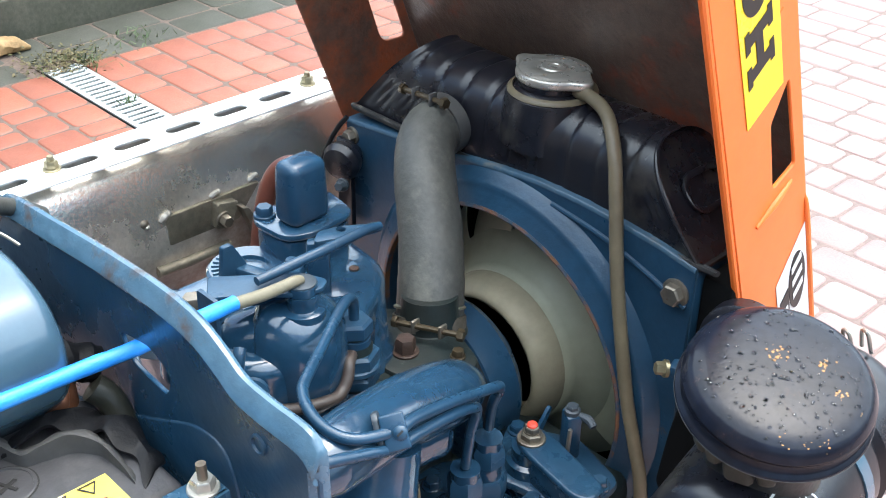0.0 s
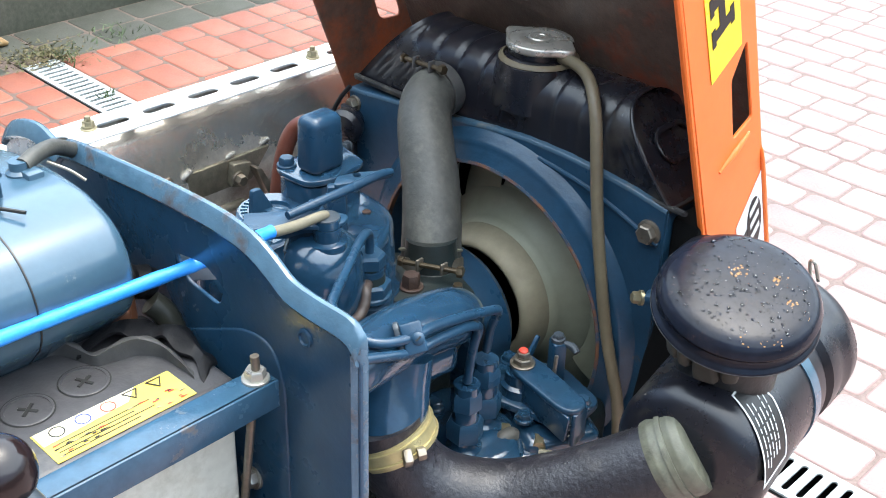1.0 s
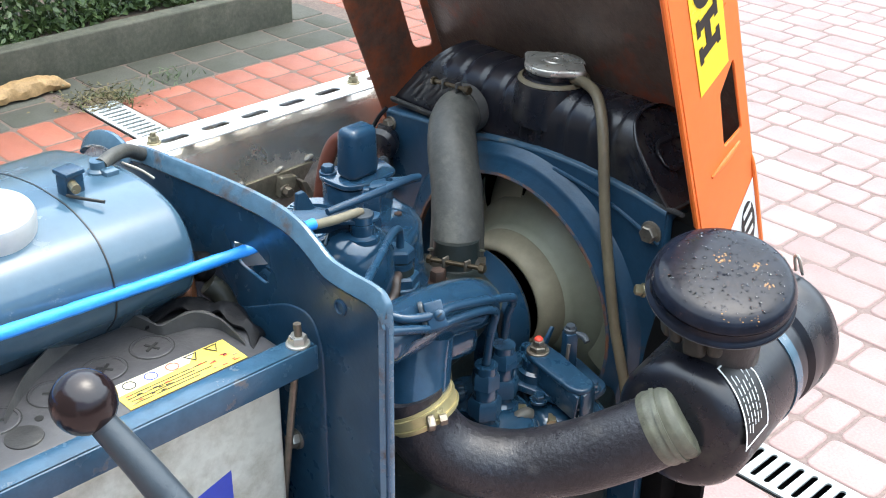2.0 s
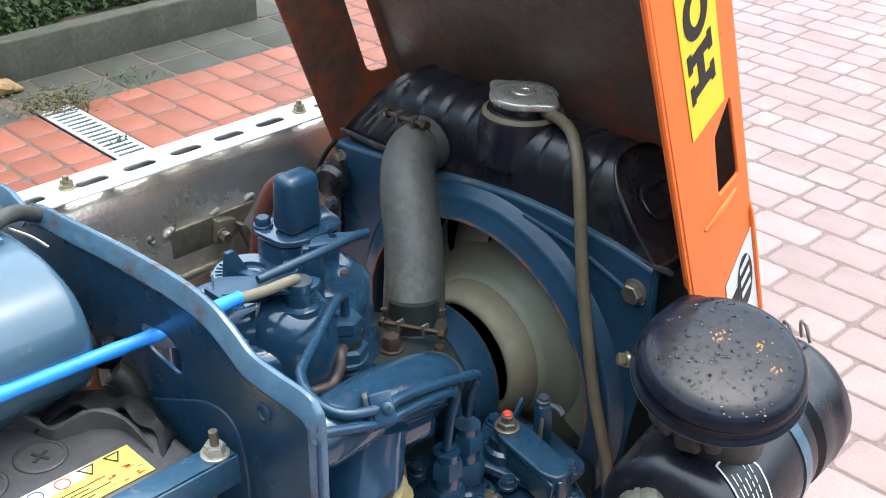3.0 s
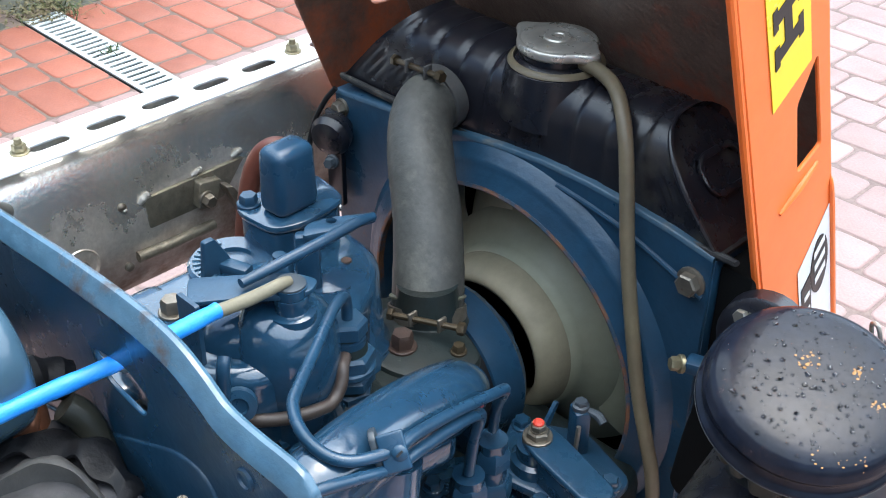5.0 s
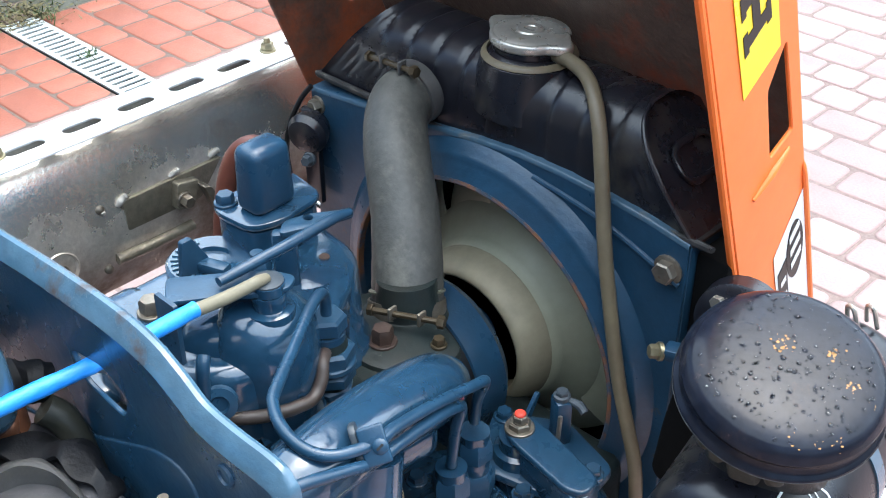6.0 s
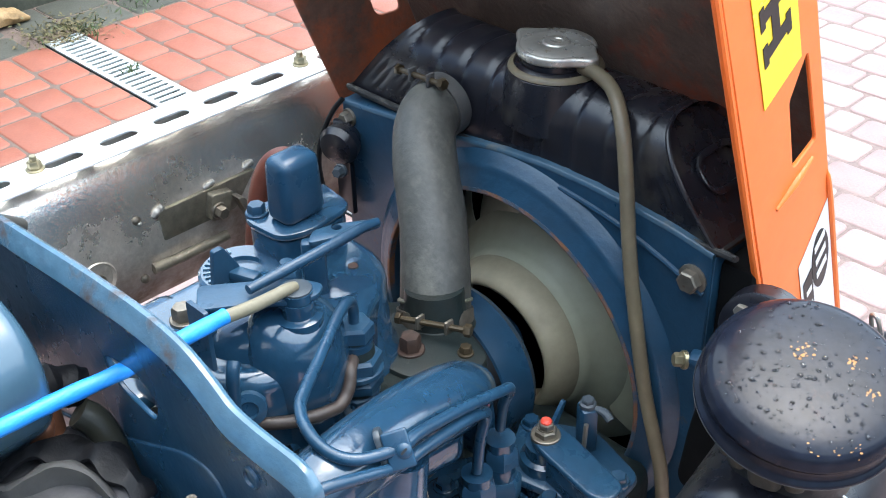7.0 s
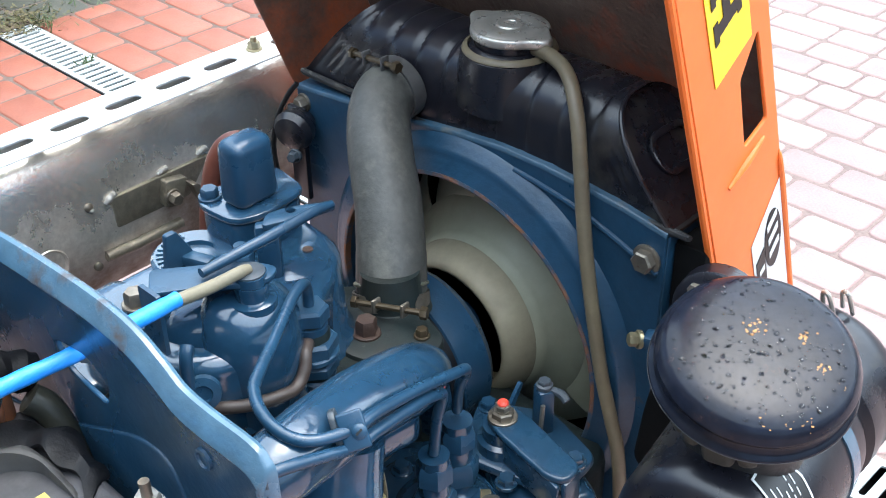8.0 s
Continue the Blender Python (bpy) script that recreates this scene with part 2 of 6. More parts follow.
PAVER_RED = material("red_concrete_paver", (0.255, 0.083, 0.048), 0.55, second=(0.195, 0.062, 0.038), blend=0.8, scale=7, grain=0.14, grain_scale=160, spec=0.4,
                     bump=0.5, bump_scale=160, random_tint=0.14, stain=(0.24, 0.15, 0.115), stain_amount=0.22, stain_scale=9)
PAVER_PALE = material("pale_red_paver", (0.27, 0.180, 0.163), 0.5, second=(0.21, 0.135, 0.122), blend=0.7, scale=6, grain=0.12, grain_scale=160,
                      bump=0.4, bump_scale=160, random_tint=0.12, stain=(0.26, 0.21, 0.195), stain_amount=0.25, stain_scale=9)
PAVER_GREY = material("grey_concrete_paver", (0.066, 0.065, 0.054), 0.85, second=(0.046, 0.048, 0.036), blend=0.8, scale=7, grain=0.16, grain_scale=160, spec=0.25,
                      bump=0.5, bump_scale=160, random_tint=0.16)
RUST_EDGE = material("flaking_blue_rust", (0.022, 0.055, 0.095), 0.45, second=(0.05, 0.06, 0.07), blend=0.6, scale=30, grain=0.15, bump=0.5, bump_scale=200, stain=(0.17, 0.075, 0.035), stain_amount=0.80, stain_scale=32)
DUSTY_BLUE = material("dusty_blue_paint", (0.024, 0.066, 0.115), 0.36, second=(0.045, 0.075, 0.095), blend=0.7, scale=26, grain=0.12, bump=0.3, bump_scale=160, stain=(0.17, 0.15, 0.105), stain_amount=0.42, stain_scale=20, stain_soft=0.05)
DUSTY_BLACK = material("dusty_black_enamel", (0.010, 0.010, 0.011), 0.40, second=(0.05, 0.047, 0.042), blend=0.7, scale=40, grain=0.2, bump=0.3, bump_scale=160, stain=(0.13, 0.12, 0.10), stain_amount=0.45, stain_scale=36)
RUBBER_DUST = material("dusty_black_rubber", (0.045, 0.044, 0.044), 0.50, second=(0.080, 0.077, 0.072), blend=0.8, scale=30, grain=0.15, bump=0.3, bump_scale=120, stain=(0.115, 0.108, 0.100), stain_amount=0.3, stain_scale=26, stain_soft=0.05)
ZINC_BAND = material("yellow_zinc_band", (0.50, 0.43, 0.22), 0.34, 0.5, second=(0.34, 0.28, 0.13), blend=0.7, scale=50, grain=0.1, bump=0.2)
RUSTY_PRIMER = material("mottled_primer", (0.16, 0.075, 0.046), 0.42, second=(0.075, 0.050, 0.040), blend=0.9, scale=10, grain=0.25, bump=0.5, bump_scale=160, stain=(0.42, 0.085, 0.018), stain_amount=0.58, stain_scale=8, stain_soft=0.06)
NECK_DIRT = material("dusty_neck_rubber", (0.085, 0.078, 0.058), 0.6, second=(0.030, 0.027, 0.021), blend=0.9, scale=45, grain=0.2, bump=0.5, bump_scale=120)
JOINT = material("joint_sand", (0.120, 0.082, 0.064), 0.85, second=(0.080, 0.060, 0.048), blend=0.8, scale=6, grain=0.25, bump=0.6, bump_scale=150)
JOINT_DARK = material("damp_joint_sand", (0.14, 0.098, 0.085), 0.8, second=(0.19, 0.138, 0.12), blend=0.7, scale=5, grain=0.25, bump=0.6, bump_scale=150)
CONCRETE = material("mossy_concrete", (0.078, 0.076, 0.056), 0.85, second=(0.052, 0.056, 0.036), blend=0.9, scale=7, grain=0.22, grain_scale=60, bump=0.7, bump_scale=70,
                    stain=(0.034, 0.036, 0.024), stain_amount=0.48, stain_scale=9, stain_soft=0.10)
PLAIN_WALL = material("plain_brown_wall", (0.15, 0.135, 0.12), 0.85, second=(0.12, 0.105, 0.095), blend=0.6, scale=2, grain=0.1, bump=0.4, bump_scale=80)
SOIL = material("soil", (0.045, 0.033, 0.022), 0.95, second=(0.075, 0.055, 0.036), blend=0.8, scale=20, grain=0.3, bump=1.0, bump_scale=50)
LEAF = material("hedge_leaf", (0.034, 0.070, 0.018), 0.50, second=(0.075, 0.105, 0.025), blend=0.9, scale=30, grain=0.2, bump=0.1)
DRY_LEAF = material("dry_leaf", (0.13, 0.090, 0.040), 0.8, second=(0.06, 0.075, 0.025), blend=0.9, scale=30, grain=0.2, bump=0.3)
TWIG = material("bark", (0.30, 0.19, 0.075), 0.7, second=(0.16, 0.10, 0.045), blend=0.8, scale=25, grain=0.2, bump=0.6)

# ---------------------------------------------------------------- building helpers
UP = Vector((0, 0, 1))


def finish(name, bm, mat, angle=35):
    bmesh.ops.remove_doubles(bm, verts=bm.verts, dist=1e-6)
    bmesh.ops.recalc_face_normals(bm, faces=bm.faces)
    me = bpy.data.meshes.new(name)
    bm.to_mesh(me)
    bm.free()
    me.materials.append(mat)
    for p in me.polygons:
        p.use_smooth = True
    me.set_sharp_from_angle(angle=radians(angle))
    return me


def thing(name, at, label, category, group="", kind=""):
    e = new(name)
    e.empty_display_size = 0.05
    e.location = at
    return tagged(e, label, category, group, kind)


def part(name, bm, mat, parent, label="", angle=35):
    """Links a bmesh, built in world coordinates, as one mesh under a thing or a part."""
    ob = new(name, finish(name, bm, mat, angle))
    ob.parent = parent
    ob.matrix_parent_inverse = Matrix.Translation(-parent.location) if parent.type == "EMPTY" else Matrix()
    return tagged(ob, label)


def single(name, bm, mat, label, category, group="", kind="", angle=35):
    return tagged(new(name, finish(name, bm, mat, angle)), label, category, group, kind)


def axes(d):
    d = Vector(d).normalized()
    a = d.orthogonal().normalized()
    return d, a, d.cross(a)


def soften(bm, width, seg=2, angle=30):
    es = [e for e in bm.edges if len(e.link_faces) == 2 and e.calc_face_angle(0) > radians(angle)]
    bmesh.ops.bevel(bm, geom=es, offset=width, segments=seg, profile=0.5, affect="EDGES", clamp_overlap=True)
    return bm


def join(*bms):
    """One bmesh out of several."""
    out = bms[0]
    for b in bms[1:]:
        me = bpy.data.meshes.new("tmp")
        b.to_mesh(me)
        b.free()
        out.from_mesh(me)
        bpy.data.meshes.remove(me)
    return out


def block(centre, size, bevel=0.003, seg=2, turn=None, taper=1.0):
    bm = bmesh.new()
    bmesh.ops.create_cube(bm, size=1)
    for v in bm.verts:
        if taper != 1.0 and v.co.z > 0:
            v.co.x *= taper
            v.co.y *= taper
        v.co = Vector(v.co[i] * size[i] for i in range(3))
    if bevel:
        soften(bm, bevel, seg)
    m = Matrix.Translation(centre)
    if turn:
        m = pose(*centre, *turn)
    bm.transform(m)
    return bm


def lathe(at, d, profile, n=32, squash=None):
    """A turned body round the axis d through at; profile rows are (radius, distance along the axis)."""
    bm = bmesh.new()
    d, a, b = axes(d)
    rings = []
    for r, h in profile:
        if r < 1e-5:
            rings.append([bm.verts.new(Vector(at) + d * h)])
        else:
            rings.append([bm.verts.new(Vector(at) + d * h + (a * math.cos(k * math.tau / n) + b * math.sin(k * math.tau / n)) * r) for k in range(n)])
    for p, q in zip(rings, rings[1:]):
        for k in range(n):
            vs = [p[k % len(p)], p[(k + 1) % len(p)], q[(k + 1) % len(q)], q[k % len(q)]]
            vs = list(dict.fromkeys(vs))
            if len(vs) > 2:
                bm.faces.new(vs)
    for ring in (rings[0], rings[-1]):
        if len(ring) > 2 and tuple(profile[0]) != tuple(profile[-1]):
            bm.faces.new(ring)
    return bm


def smooth_line(pts, steps=8):
    pts = [Vector(p) for p in pts]
    ext = [2 * pts[0] - pts[1], *pts, 2 * pts[-1] - pts[-2]]
    out = []
    for i in range(1, len(ext) - 2):
        p0, p1, p2, p3 = ext[i - 1:i + 3]
        for s in range(steps):
            t = s / steps
            out.append(0.5 * ((2 * p1) + (p2 - p0) * t + (2 * p0 - 5 * p1 + 4 * p2 - p3) * t * t + (3 * p1 - p0 - 3 * p2 + p3) * t ** 3))
    return [*out, pts[-1]]


def tube(pts, r, n=14, steps=8, wobble=0.0, seed=0):
    """A round hose or rod along a smooth line; r is one radius or one for each point given."""
    bm = bmesh.new()
    line = smooth_line(pts, steps) if steps > 1 else [Vector(p) for p in pts]
    rnd = random.Random(seed)
    radii = [r] * len(line)
    if not isinstance(r, (int, float)):
        radii = []
        for i in range(len(line)):
            s = i / (len(line) - 1) * (len(r) - 1)
            k = min(int(s), len(r) - 2)
            radii.append(r[k] + (r[k + 1] - r[k]) * (s - k))
    d = (line[1] - line[0]).normalized()
    a = d.orthogonal().normalized()
    rings = []
    for i, p in enumerate(line):
        d = (line[min(i + 1, len(line) - 1)] - line[max(i - 1, 0)]).normalized()
        a = (a - d * a.dot(d)).normalized()
        b = d.cross(a)
        rr = radii[i] * (1 + wobble * rnd.uniform(-1, 1))
        rings.append([bm.verts.new(p + (a * math.cos(k * math.tau / n) + b * math.sin(k * math.tau / n)) * rr) for k in range(n)])
    for p, q in zip(rings, rings[1:]):
        for k in range(n):
            bm.faces.new((p[k], p[(k + 1) % n], q[(k + 1) % n], q[k]))
    bm.faces.new(rings[0])
    bm.faces.new(rings[-1])
    return bm


def slab(outline, lay, thick, holes=(), bevel=0.0, seg=2):
    """A plate from a flat outline; lay maps (u, v, w) into the world, w running through the thickness."""
    bm = bmesh.new()
    edges = []
    for loop in (outline, *holes):
        vs = [bm.verts.new((u, v, 0)) for u, v in loop]
        edges += [bm.edges.new((vs[k], vs[(k + 1) % len(vs)])) for k in range(len(vs))]
    bmesh.ops.triangle_fill(bm, use_beauty=True, use_dissolve=False, edges=edges)
    bmesh.ops.dissolve_limit(bm, angle_limit=0.001, verts=bm.verts, edges=bm.edges)
    res = bmesh.ops.extrude_face_region(bm, geom=list(bm.faces))
    for v in (g for g in res["geom"] if isinstance(g, bmesh.types.BMVert)):
        v.co.z += thick
    bmesh.ops.recalc_face_normals(bm, faces=bm.faces)
    if bevel:
        es = [e for e in bm.edges if len(e.link_faces) == 2 and e.calc_face_angle(0) > radians(50)
              and abs(e.verts[0].co.z - e.verts[1].co.z) < 1e-6]
        bmesh.ops.bevel(bm, geom=es, offset=bevel, segments=seg, profile=0.5, affect="EDGES", clamp_overlap=True)
    for v in bm.verts:
        v.co = Vector(lay(*v.co))
    return bm


def rounded(pts, r, n=5):
    """A polygon with rounded corners."""
    out = []
    k = len(pts)
    for i in range(k):
        p, a, b = (Vector((*pts[j % k], 0)) for j in (i, i - 1, i + 1))
        ra = r[i] if isinstance(r, (list, tuple)) else r
        if ra <= 0:
            out.append((p.x, p.y))
            continue
        u, v = (a - p), (b - p)
        q = min(ra, u.length * 0.49, v.length * 0.49)
        s, e = p + u.normalized() * q, p + v.normalized() * q
        for j in range(n + 1):
            t = j / n
            c = s * (1 - t) ** 2 + p * 2 * t * (1 - t) + e * t * t
            out.append((c.x, c.y))
    return out


def arc(cx, cy, r, n=48, a0=0.0, a1=math.tau):
    full = abs(a1 - a0 - math.tau) < 1e-6
    return [(cx + r * math.cos(a0 + (a1 - a0) * k / (n if full else n - 1)), cy + r * math.sin(a0 + (a1 - a0) * k / (n if full else n - 1))) for k in range(n)]


def oval(cx, cy, length, width, n=7):
    """A slot with round ends along u."""
    r, h = width / 2, length / 2 - width / 2
    return arc(cx + h, cy, r, n, -math.pi / 2, math.pi / 2) + arc(cx - h, cy, r, n, math.pi / 2, 3 * math.pi / 2)


def hexhead(at, d, across, high, turn=0.3):
    """A six-sided head with a chamfered crown, seated at a point."""
    bm = bmesh.new()
    d, a, b = axes(d)
    r = across / 1.732
    rows = [(r, 0), (r, high * 0.8), (r * 0.86, high), (0, high * 1.0)]
    rings = []
    for rr, h in rows:
        rings.append([bm.verts.new(Vector(at) + d * h)] if rr == 0 else
                     [bm.verts.new(Vector(at) + d * h + (a * math.cos(turn + k * math.tau / 6) + b * math.sin(turn + k * math.tau / 6)) * rr) for k in range(6)])
    for p, q in zip(rings, rings[1:]):
        for k in range(6):
            vs = list(dict.fromkeys([p[k], p[(k + 1) % 6], q[(k + 1) % len(q)], q[k % len(q)]]))
            bm.faces.new(vs)
    bm.faces.new(rings[0])
    return bm


def bolt(at, d, across=0.013, high=0.006, washer=True, turn=0.3, shank=0.0):
    d = Vector(d).normalized()
    bms = [hexhead(Vector(at) + d * (0.002 if washer else 0), d, across, high, turn)]
    if washer:
        bms.append(lathe(at, d, [(across * 0.75, -0.001), (across * 0.75, 0.0015), (across * 0.7, 0.002), (0, 0.002)], 16))
    if shank:
        bms.append(lathe(Vector(at) + d * high, d, [(across * 0.28, 0), (across * 0.28, shank), (across * 0.2, shank + 0.001), (0, shank + 0.001)], 10))
    return join(*bms)


def xz(y):
    """Lays an outline upright across the tractor, at that distance ahead; thickness runs forwards."""
    return lambda u, v, w: (u, y + w, v)


def yz(x):
    return lambda u, v, w: (x + w, u, v)


def xy(z):
    return lambda u, v, w: (u, v, z + w)


# ---------------------------------------------------------------- ground
ground_bm = bmesh.new()
bmesh.ops.create_grid(ground_bm, x_segments=1, y_segments=1, size=400)
ground_bm.transform(Matrix.Translation((0, 0, -0.075)))
single("ground", ground_bm, JOINT, "sandy bedding under the paved yard", "ground", kind="structure")
for cx, cy, lx, ly, jm in ((-16.030, -28.557, 27.94, 59.994, JOINT), (13.970, -28.557, 32.06, 59.994, JOINT_DARK), (-16.030, 31.559, 27.94, 59.994, JOINT), (13.970, 31.559, 32.06, 59.994, JOINT_DARK),
                       (-16.335, 1.501, 27.30, 0.118, JOINT), (16.04, 1.501, 27.90, 0.118, JOINT_DARK)):
    single("joint_sand", block((cx, cy, -0.037), (lx, ly, 0.066), 0), jm, "sandy joints between the paving blocks", "ground", kind="structure")

# unseen plain walls added behind the camera to cut low side light
for cx, cy, lx, ly, hz in ((4.6, 1.0, 0.3, 9.0, 1.5), (-0.8, -3.35, 7.2, 0.3, 4.0)):
    single("wall_house", block((cx, cy, hz / 2 - 0.1), (lx, ly, hz), 0), PLAIN_WALL, "plain brown wall, unseen, added to cut side light", "wall", kind="structure")

# kerb, soil and hedge
KERB_X, KERB_H = -2.970, 0.14
for k in range(3):
    y0 = 2.53 - (k + 1) * 1.6
    kb = block((KERB_X - 0.035, y0 + 0.80, KERB_H / 2 - 0.03), (0.07, 1.599, KERB_H + 0.06), 0.008, 3)
    single("kerb_stone", kb, CONCRETE, "weathered mossy grey concrete kerb stone", "kerb", group="kerb along the hedge", kind="structure")
soil_bm = block((KERB_X - 1.27, 0.05, 0.02), (2.4, 4.9, 0.16), 0.02, 2)
single("soil_bed", soil_bm, SOIL, "dark bare soil bed behind the kerb", "soil", kind="structure")


def hedge():
    rnd = random.Random(4)
    bm = bmesh.new()
    for _ in range(26000):
        y = rnd.uniform(-1.6, 2.3)
        edge = 0.10 * noise.noise((y * 2.2, 3.1, 0.4)) + 0.06 * noise.noise((y * 7, 1.7, 2.0))
        deep = abs(rnd.gauss(0, 0.10))
        z = 0.11 + 0.99 * rnd.random() ** 2
        x = KERB_X - 0.165 + edge - deep - 0.05 * max(0, 0.30 - z)
        p = Vector((x, y, z))
        d = Vector((rnd.gauss(0.5, 0.7), rnd.gauss(0, 0.8), rnd.gauss(0.5, 0.6))).normalized()
        s = d.orthogonal().normalized()
        s = Matrix.Rotation(rnd.uniform(0, 6.28), 3, d) @ s
        f = d.cross(s)
        ln, wd = rnd.uniform(0.012, 0.023), rnd.uniform(0.006, 0.011)
        vs = [bm.verts.new(p - f * ln), bm.verts.new(p + s * wd + d * 0.004), bm.verts.new(p + f * ln), bm.verts.new(p - s * wd + d * 0.004)]
        bm.faces.new(vs)
    for k in range(60):
        y = rnd.uniform(-1.5, 2.2)
        base = Vector((KERB_X - 0.45, y, 0.08))
        top = base + Vector((rnd.uniform(0.0, 0.3), rnd.uniform(-0.3, 0.3), rnd.uniform(0.4, 0.9)))
        t = tube([base, (base + top) / 2 + Vector((0, 0.03, 0)), top], [0.008, 0.005, 0.003], 5, 3)
        bm = join(bm, t)
    return bm


he = thing("hedge", (KERB_X - 0.45, 0.3, 0.1), "dense dark green leafy hedge behind the kerb", "hedge", kind="stuff")
part("foliage", hedge(), LEAF, he)

# litter at the end of the drain
rl = random.Random(21)
lit = bmesh.new()
for _ in range(700):
    p = Vector((rl.gauss(-2.70, 0.055), rl.gauss(1.53, 0.075), abs(rl.gauss(0.004, 0.008))))
    d = Vector((rl.gauss(0, 0.5), rl.gauss(0, 0.5), 1)).normalized()
    a = Matrix.Rotation(rl.uniform(0, 6.28), 3, d) @ d.orthogonal().normalized()
    b = d.cross(a)
    ln, wd = rl.uniform(0.003, 0.011), rl.uniform(0.0015, 0.005)
    lit.faces.new([lit.verts.new(p + v) for v in (-a * ln, b * wd + d * 0.002, a * ln, -b * wd + d * 0.002)])
single("leaf_litter", lit, DRY_LEAF, "dry leaves and moss gathered at the drain end", "leaf litter", kind="stuff")
weed_bm = bmesh.new()
for cx, cy, spread, count in ((-2.74, 1.80, 0.05, 60), (-2.30, 1.52, 0.02, 26), (-2.66, 1.58, 0.04, 60)):
    for _ in range(count):
        p = Vector((rl.gauss(cx, spread), rl.gauss(cy, spread), 0.0))
        t = p + Vector((rl.gauss(0, 0.012), rl.gauss(0, 0.012), rl.uniform(0.006, 0.022)))
        w = Vector((rl.gauss(0, 1), rl.gauss(0, 1), 0)).normalized() * 0.0025
        weed_bm.faces.new([weed_bm.verts.new(v) for v in (p - w, p + w, t + w * 0.4, t - w * 0.4)])
single("moss_tuft", weed_bm, LEAF, "small green moss and weed tufts in joints", "weeds", kind="stuff")
wood = tube([(-2.885, 1.10, 0.022), (-2.888, 1.20, 0.024), (-2.890, 1.30, 0.024), (-2.893, 1.40, 0.025), (-2.890, 1.46, 0.022), (-2.872, 1.508, 0.010)], [0.034, 0.036, 0.036, 0.038, 0.030, 0.006], 10, 6, 0.07, 2)
for v in wood.verts:
    v.co.x += 0.010 * noise.noise(v.co * 30)
    v.co.z = max(0.001, v.co.z * 0.95 + 0.006 * noise.noise(v.co * 45))
single("wood_chunk", wood, TWIG, "ochre piece of rotten wood lying by the kerb", "wood piece")

# channel drain
DR0, DR1 = 1.44, 1.562
drain = thing("drain_channel", (-0.3, 1.5, 0), "galvanised slotted channel drain grating set flush in the paving", "drain", kind="structure")
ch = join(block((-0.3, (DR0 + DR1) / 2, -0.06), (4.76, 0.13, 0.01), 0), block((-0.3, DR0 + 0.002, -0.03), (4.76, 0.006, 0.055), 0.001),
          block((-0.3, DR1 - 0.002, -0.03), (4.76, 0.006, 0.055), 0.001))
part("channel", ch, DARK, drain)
slots = []
for k in range(17):
    cx = -0.236 + 0.0295 * k
    slots.append([(cx + v, u) for u, v in oval(0, 0, 0.086, 0.0125)])
grate_bm = slab([(-0.2485, -0.057), (0.2485, -0.057), (0.2485, 0.057), (-0.2485, 0.057)], xy(-0.004), 0.005, slots, 0.0006, 1)
grate_me = finish("grate", grate_bm, DRAIN)
for k in range(10):
    g = new("grate", grate_me)
    g.parent = drain
    g.matrix_basis = pose(-2.12 + 0.5 * k, 0.001, 0.001)

# ---------------------------------------------------------------- tractor frame and engine body
chassis = thing("tractor_frame", (0, 0.2, 0), "dark blue painted steel tractor frame under the engine", "tractor frame")
fr = join(block((-0.16, 0.15, 0.50), (0.05, 1.1, 0.10), 0.006), block((0.16, 0.15, 0.50), (0.05, 1.1, 0.10), 0.006),
          block((0, 0.66, 0.50), (0.36, 0.08, 0.12), 0.008), block((0, -0.36, 0.50), (0.36, 0.06, 0.10), 0.008))
part("rail", fr, BLUE, chassis)
# tray and belly pan added to block light from below the engine bay
part("battery_tray", join(block((0.0, 0.055, 0.7405), (0.42, 0.36, 0.005), 0.001), block((0.2075, 0.055, 0.752), (0.005, 0.36, 0.028), 0.001)), BLUE, chassis)
part("tray_post", block((0.0, -0.02, 0.645), (0.30, 0.12, 0.188), 0.004), BLUE, chassis)
part("belly_pan", block((0.0, 0.46, 0.548), (0.42, 0.46, 0.005), 0.001), BLUE, chassis)
part("front_pedestal", block((0, 0.45, 0.22), (0.20, 0.16, 0.46), 0.01), BLUE, chassis)
part("rear_pedestal", block((0, -0.25, 0.22), (0.24, 0.2, 0.46), 0.01), BLUE, chassis)

engine = thing("diesel_engine", (0.0, 0.40, 0.45), "blue painted small diesel engine with greasy castings", "engine")
# lower block made wide, out of view, to stop light bounced off the ground
part("engine_block", join(block((0.0, 0.30, 0.61), (0.34, 0.60, 0.32), 0.02, 3), block((0.0, 0.40, 0.81), (0.14, 0.19, 0.10), 0.014, 3)), GRIMY, engine, "greasy grey-blue casting")
part("deck", slab(rounded([(-0.04, 0.285), (0.120, 0.285), (0.132, 0.40), (0.105, 0.470), (0.075, 0.502), (0.0, 0.505), (-0.04, 0.46)], 0.015), xy(0.862), 0.022, (), 0.004, 2), GRIMY, engine, "greasy flange with flaking paint")
head_out = rounded([(-0.062, 0.296), (0.030, 0.292), (0.068, 0.326), (0.070, 0.382), (0.046, 0.430), (0.020, 0.468), (-0.062, 0.475)], [0.015, 0.025, 0.022, 0.03, 0.02, 0.03, 0.02], 6)
part("cylinder_head", slab(head_out, xy(0.884), 0.066, (), 0.020, 6), BLUE_CAST, engine)
part("round_boss", lathe((0.008, 0.425, 0.884), UP, [(0.044, 0), (0.042, 0.008), (0.0385, 0.014), (0.0365, 0.045), (0.0340, 0.058), (0.0280, 0.0655), (0.018, 0.0680), (0, 0.0685)], 44), BLUE_CAST, engine)
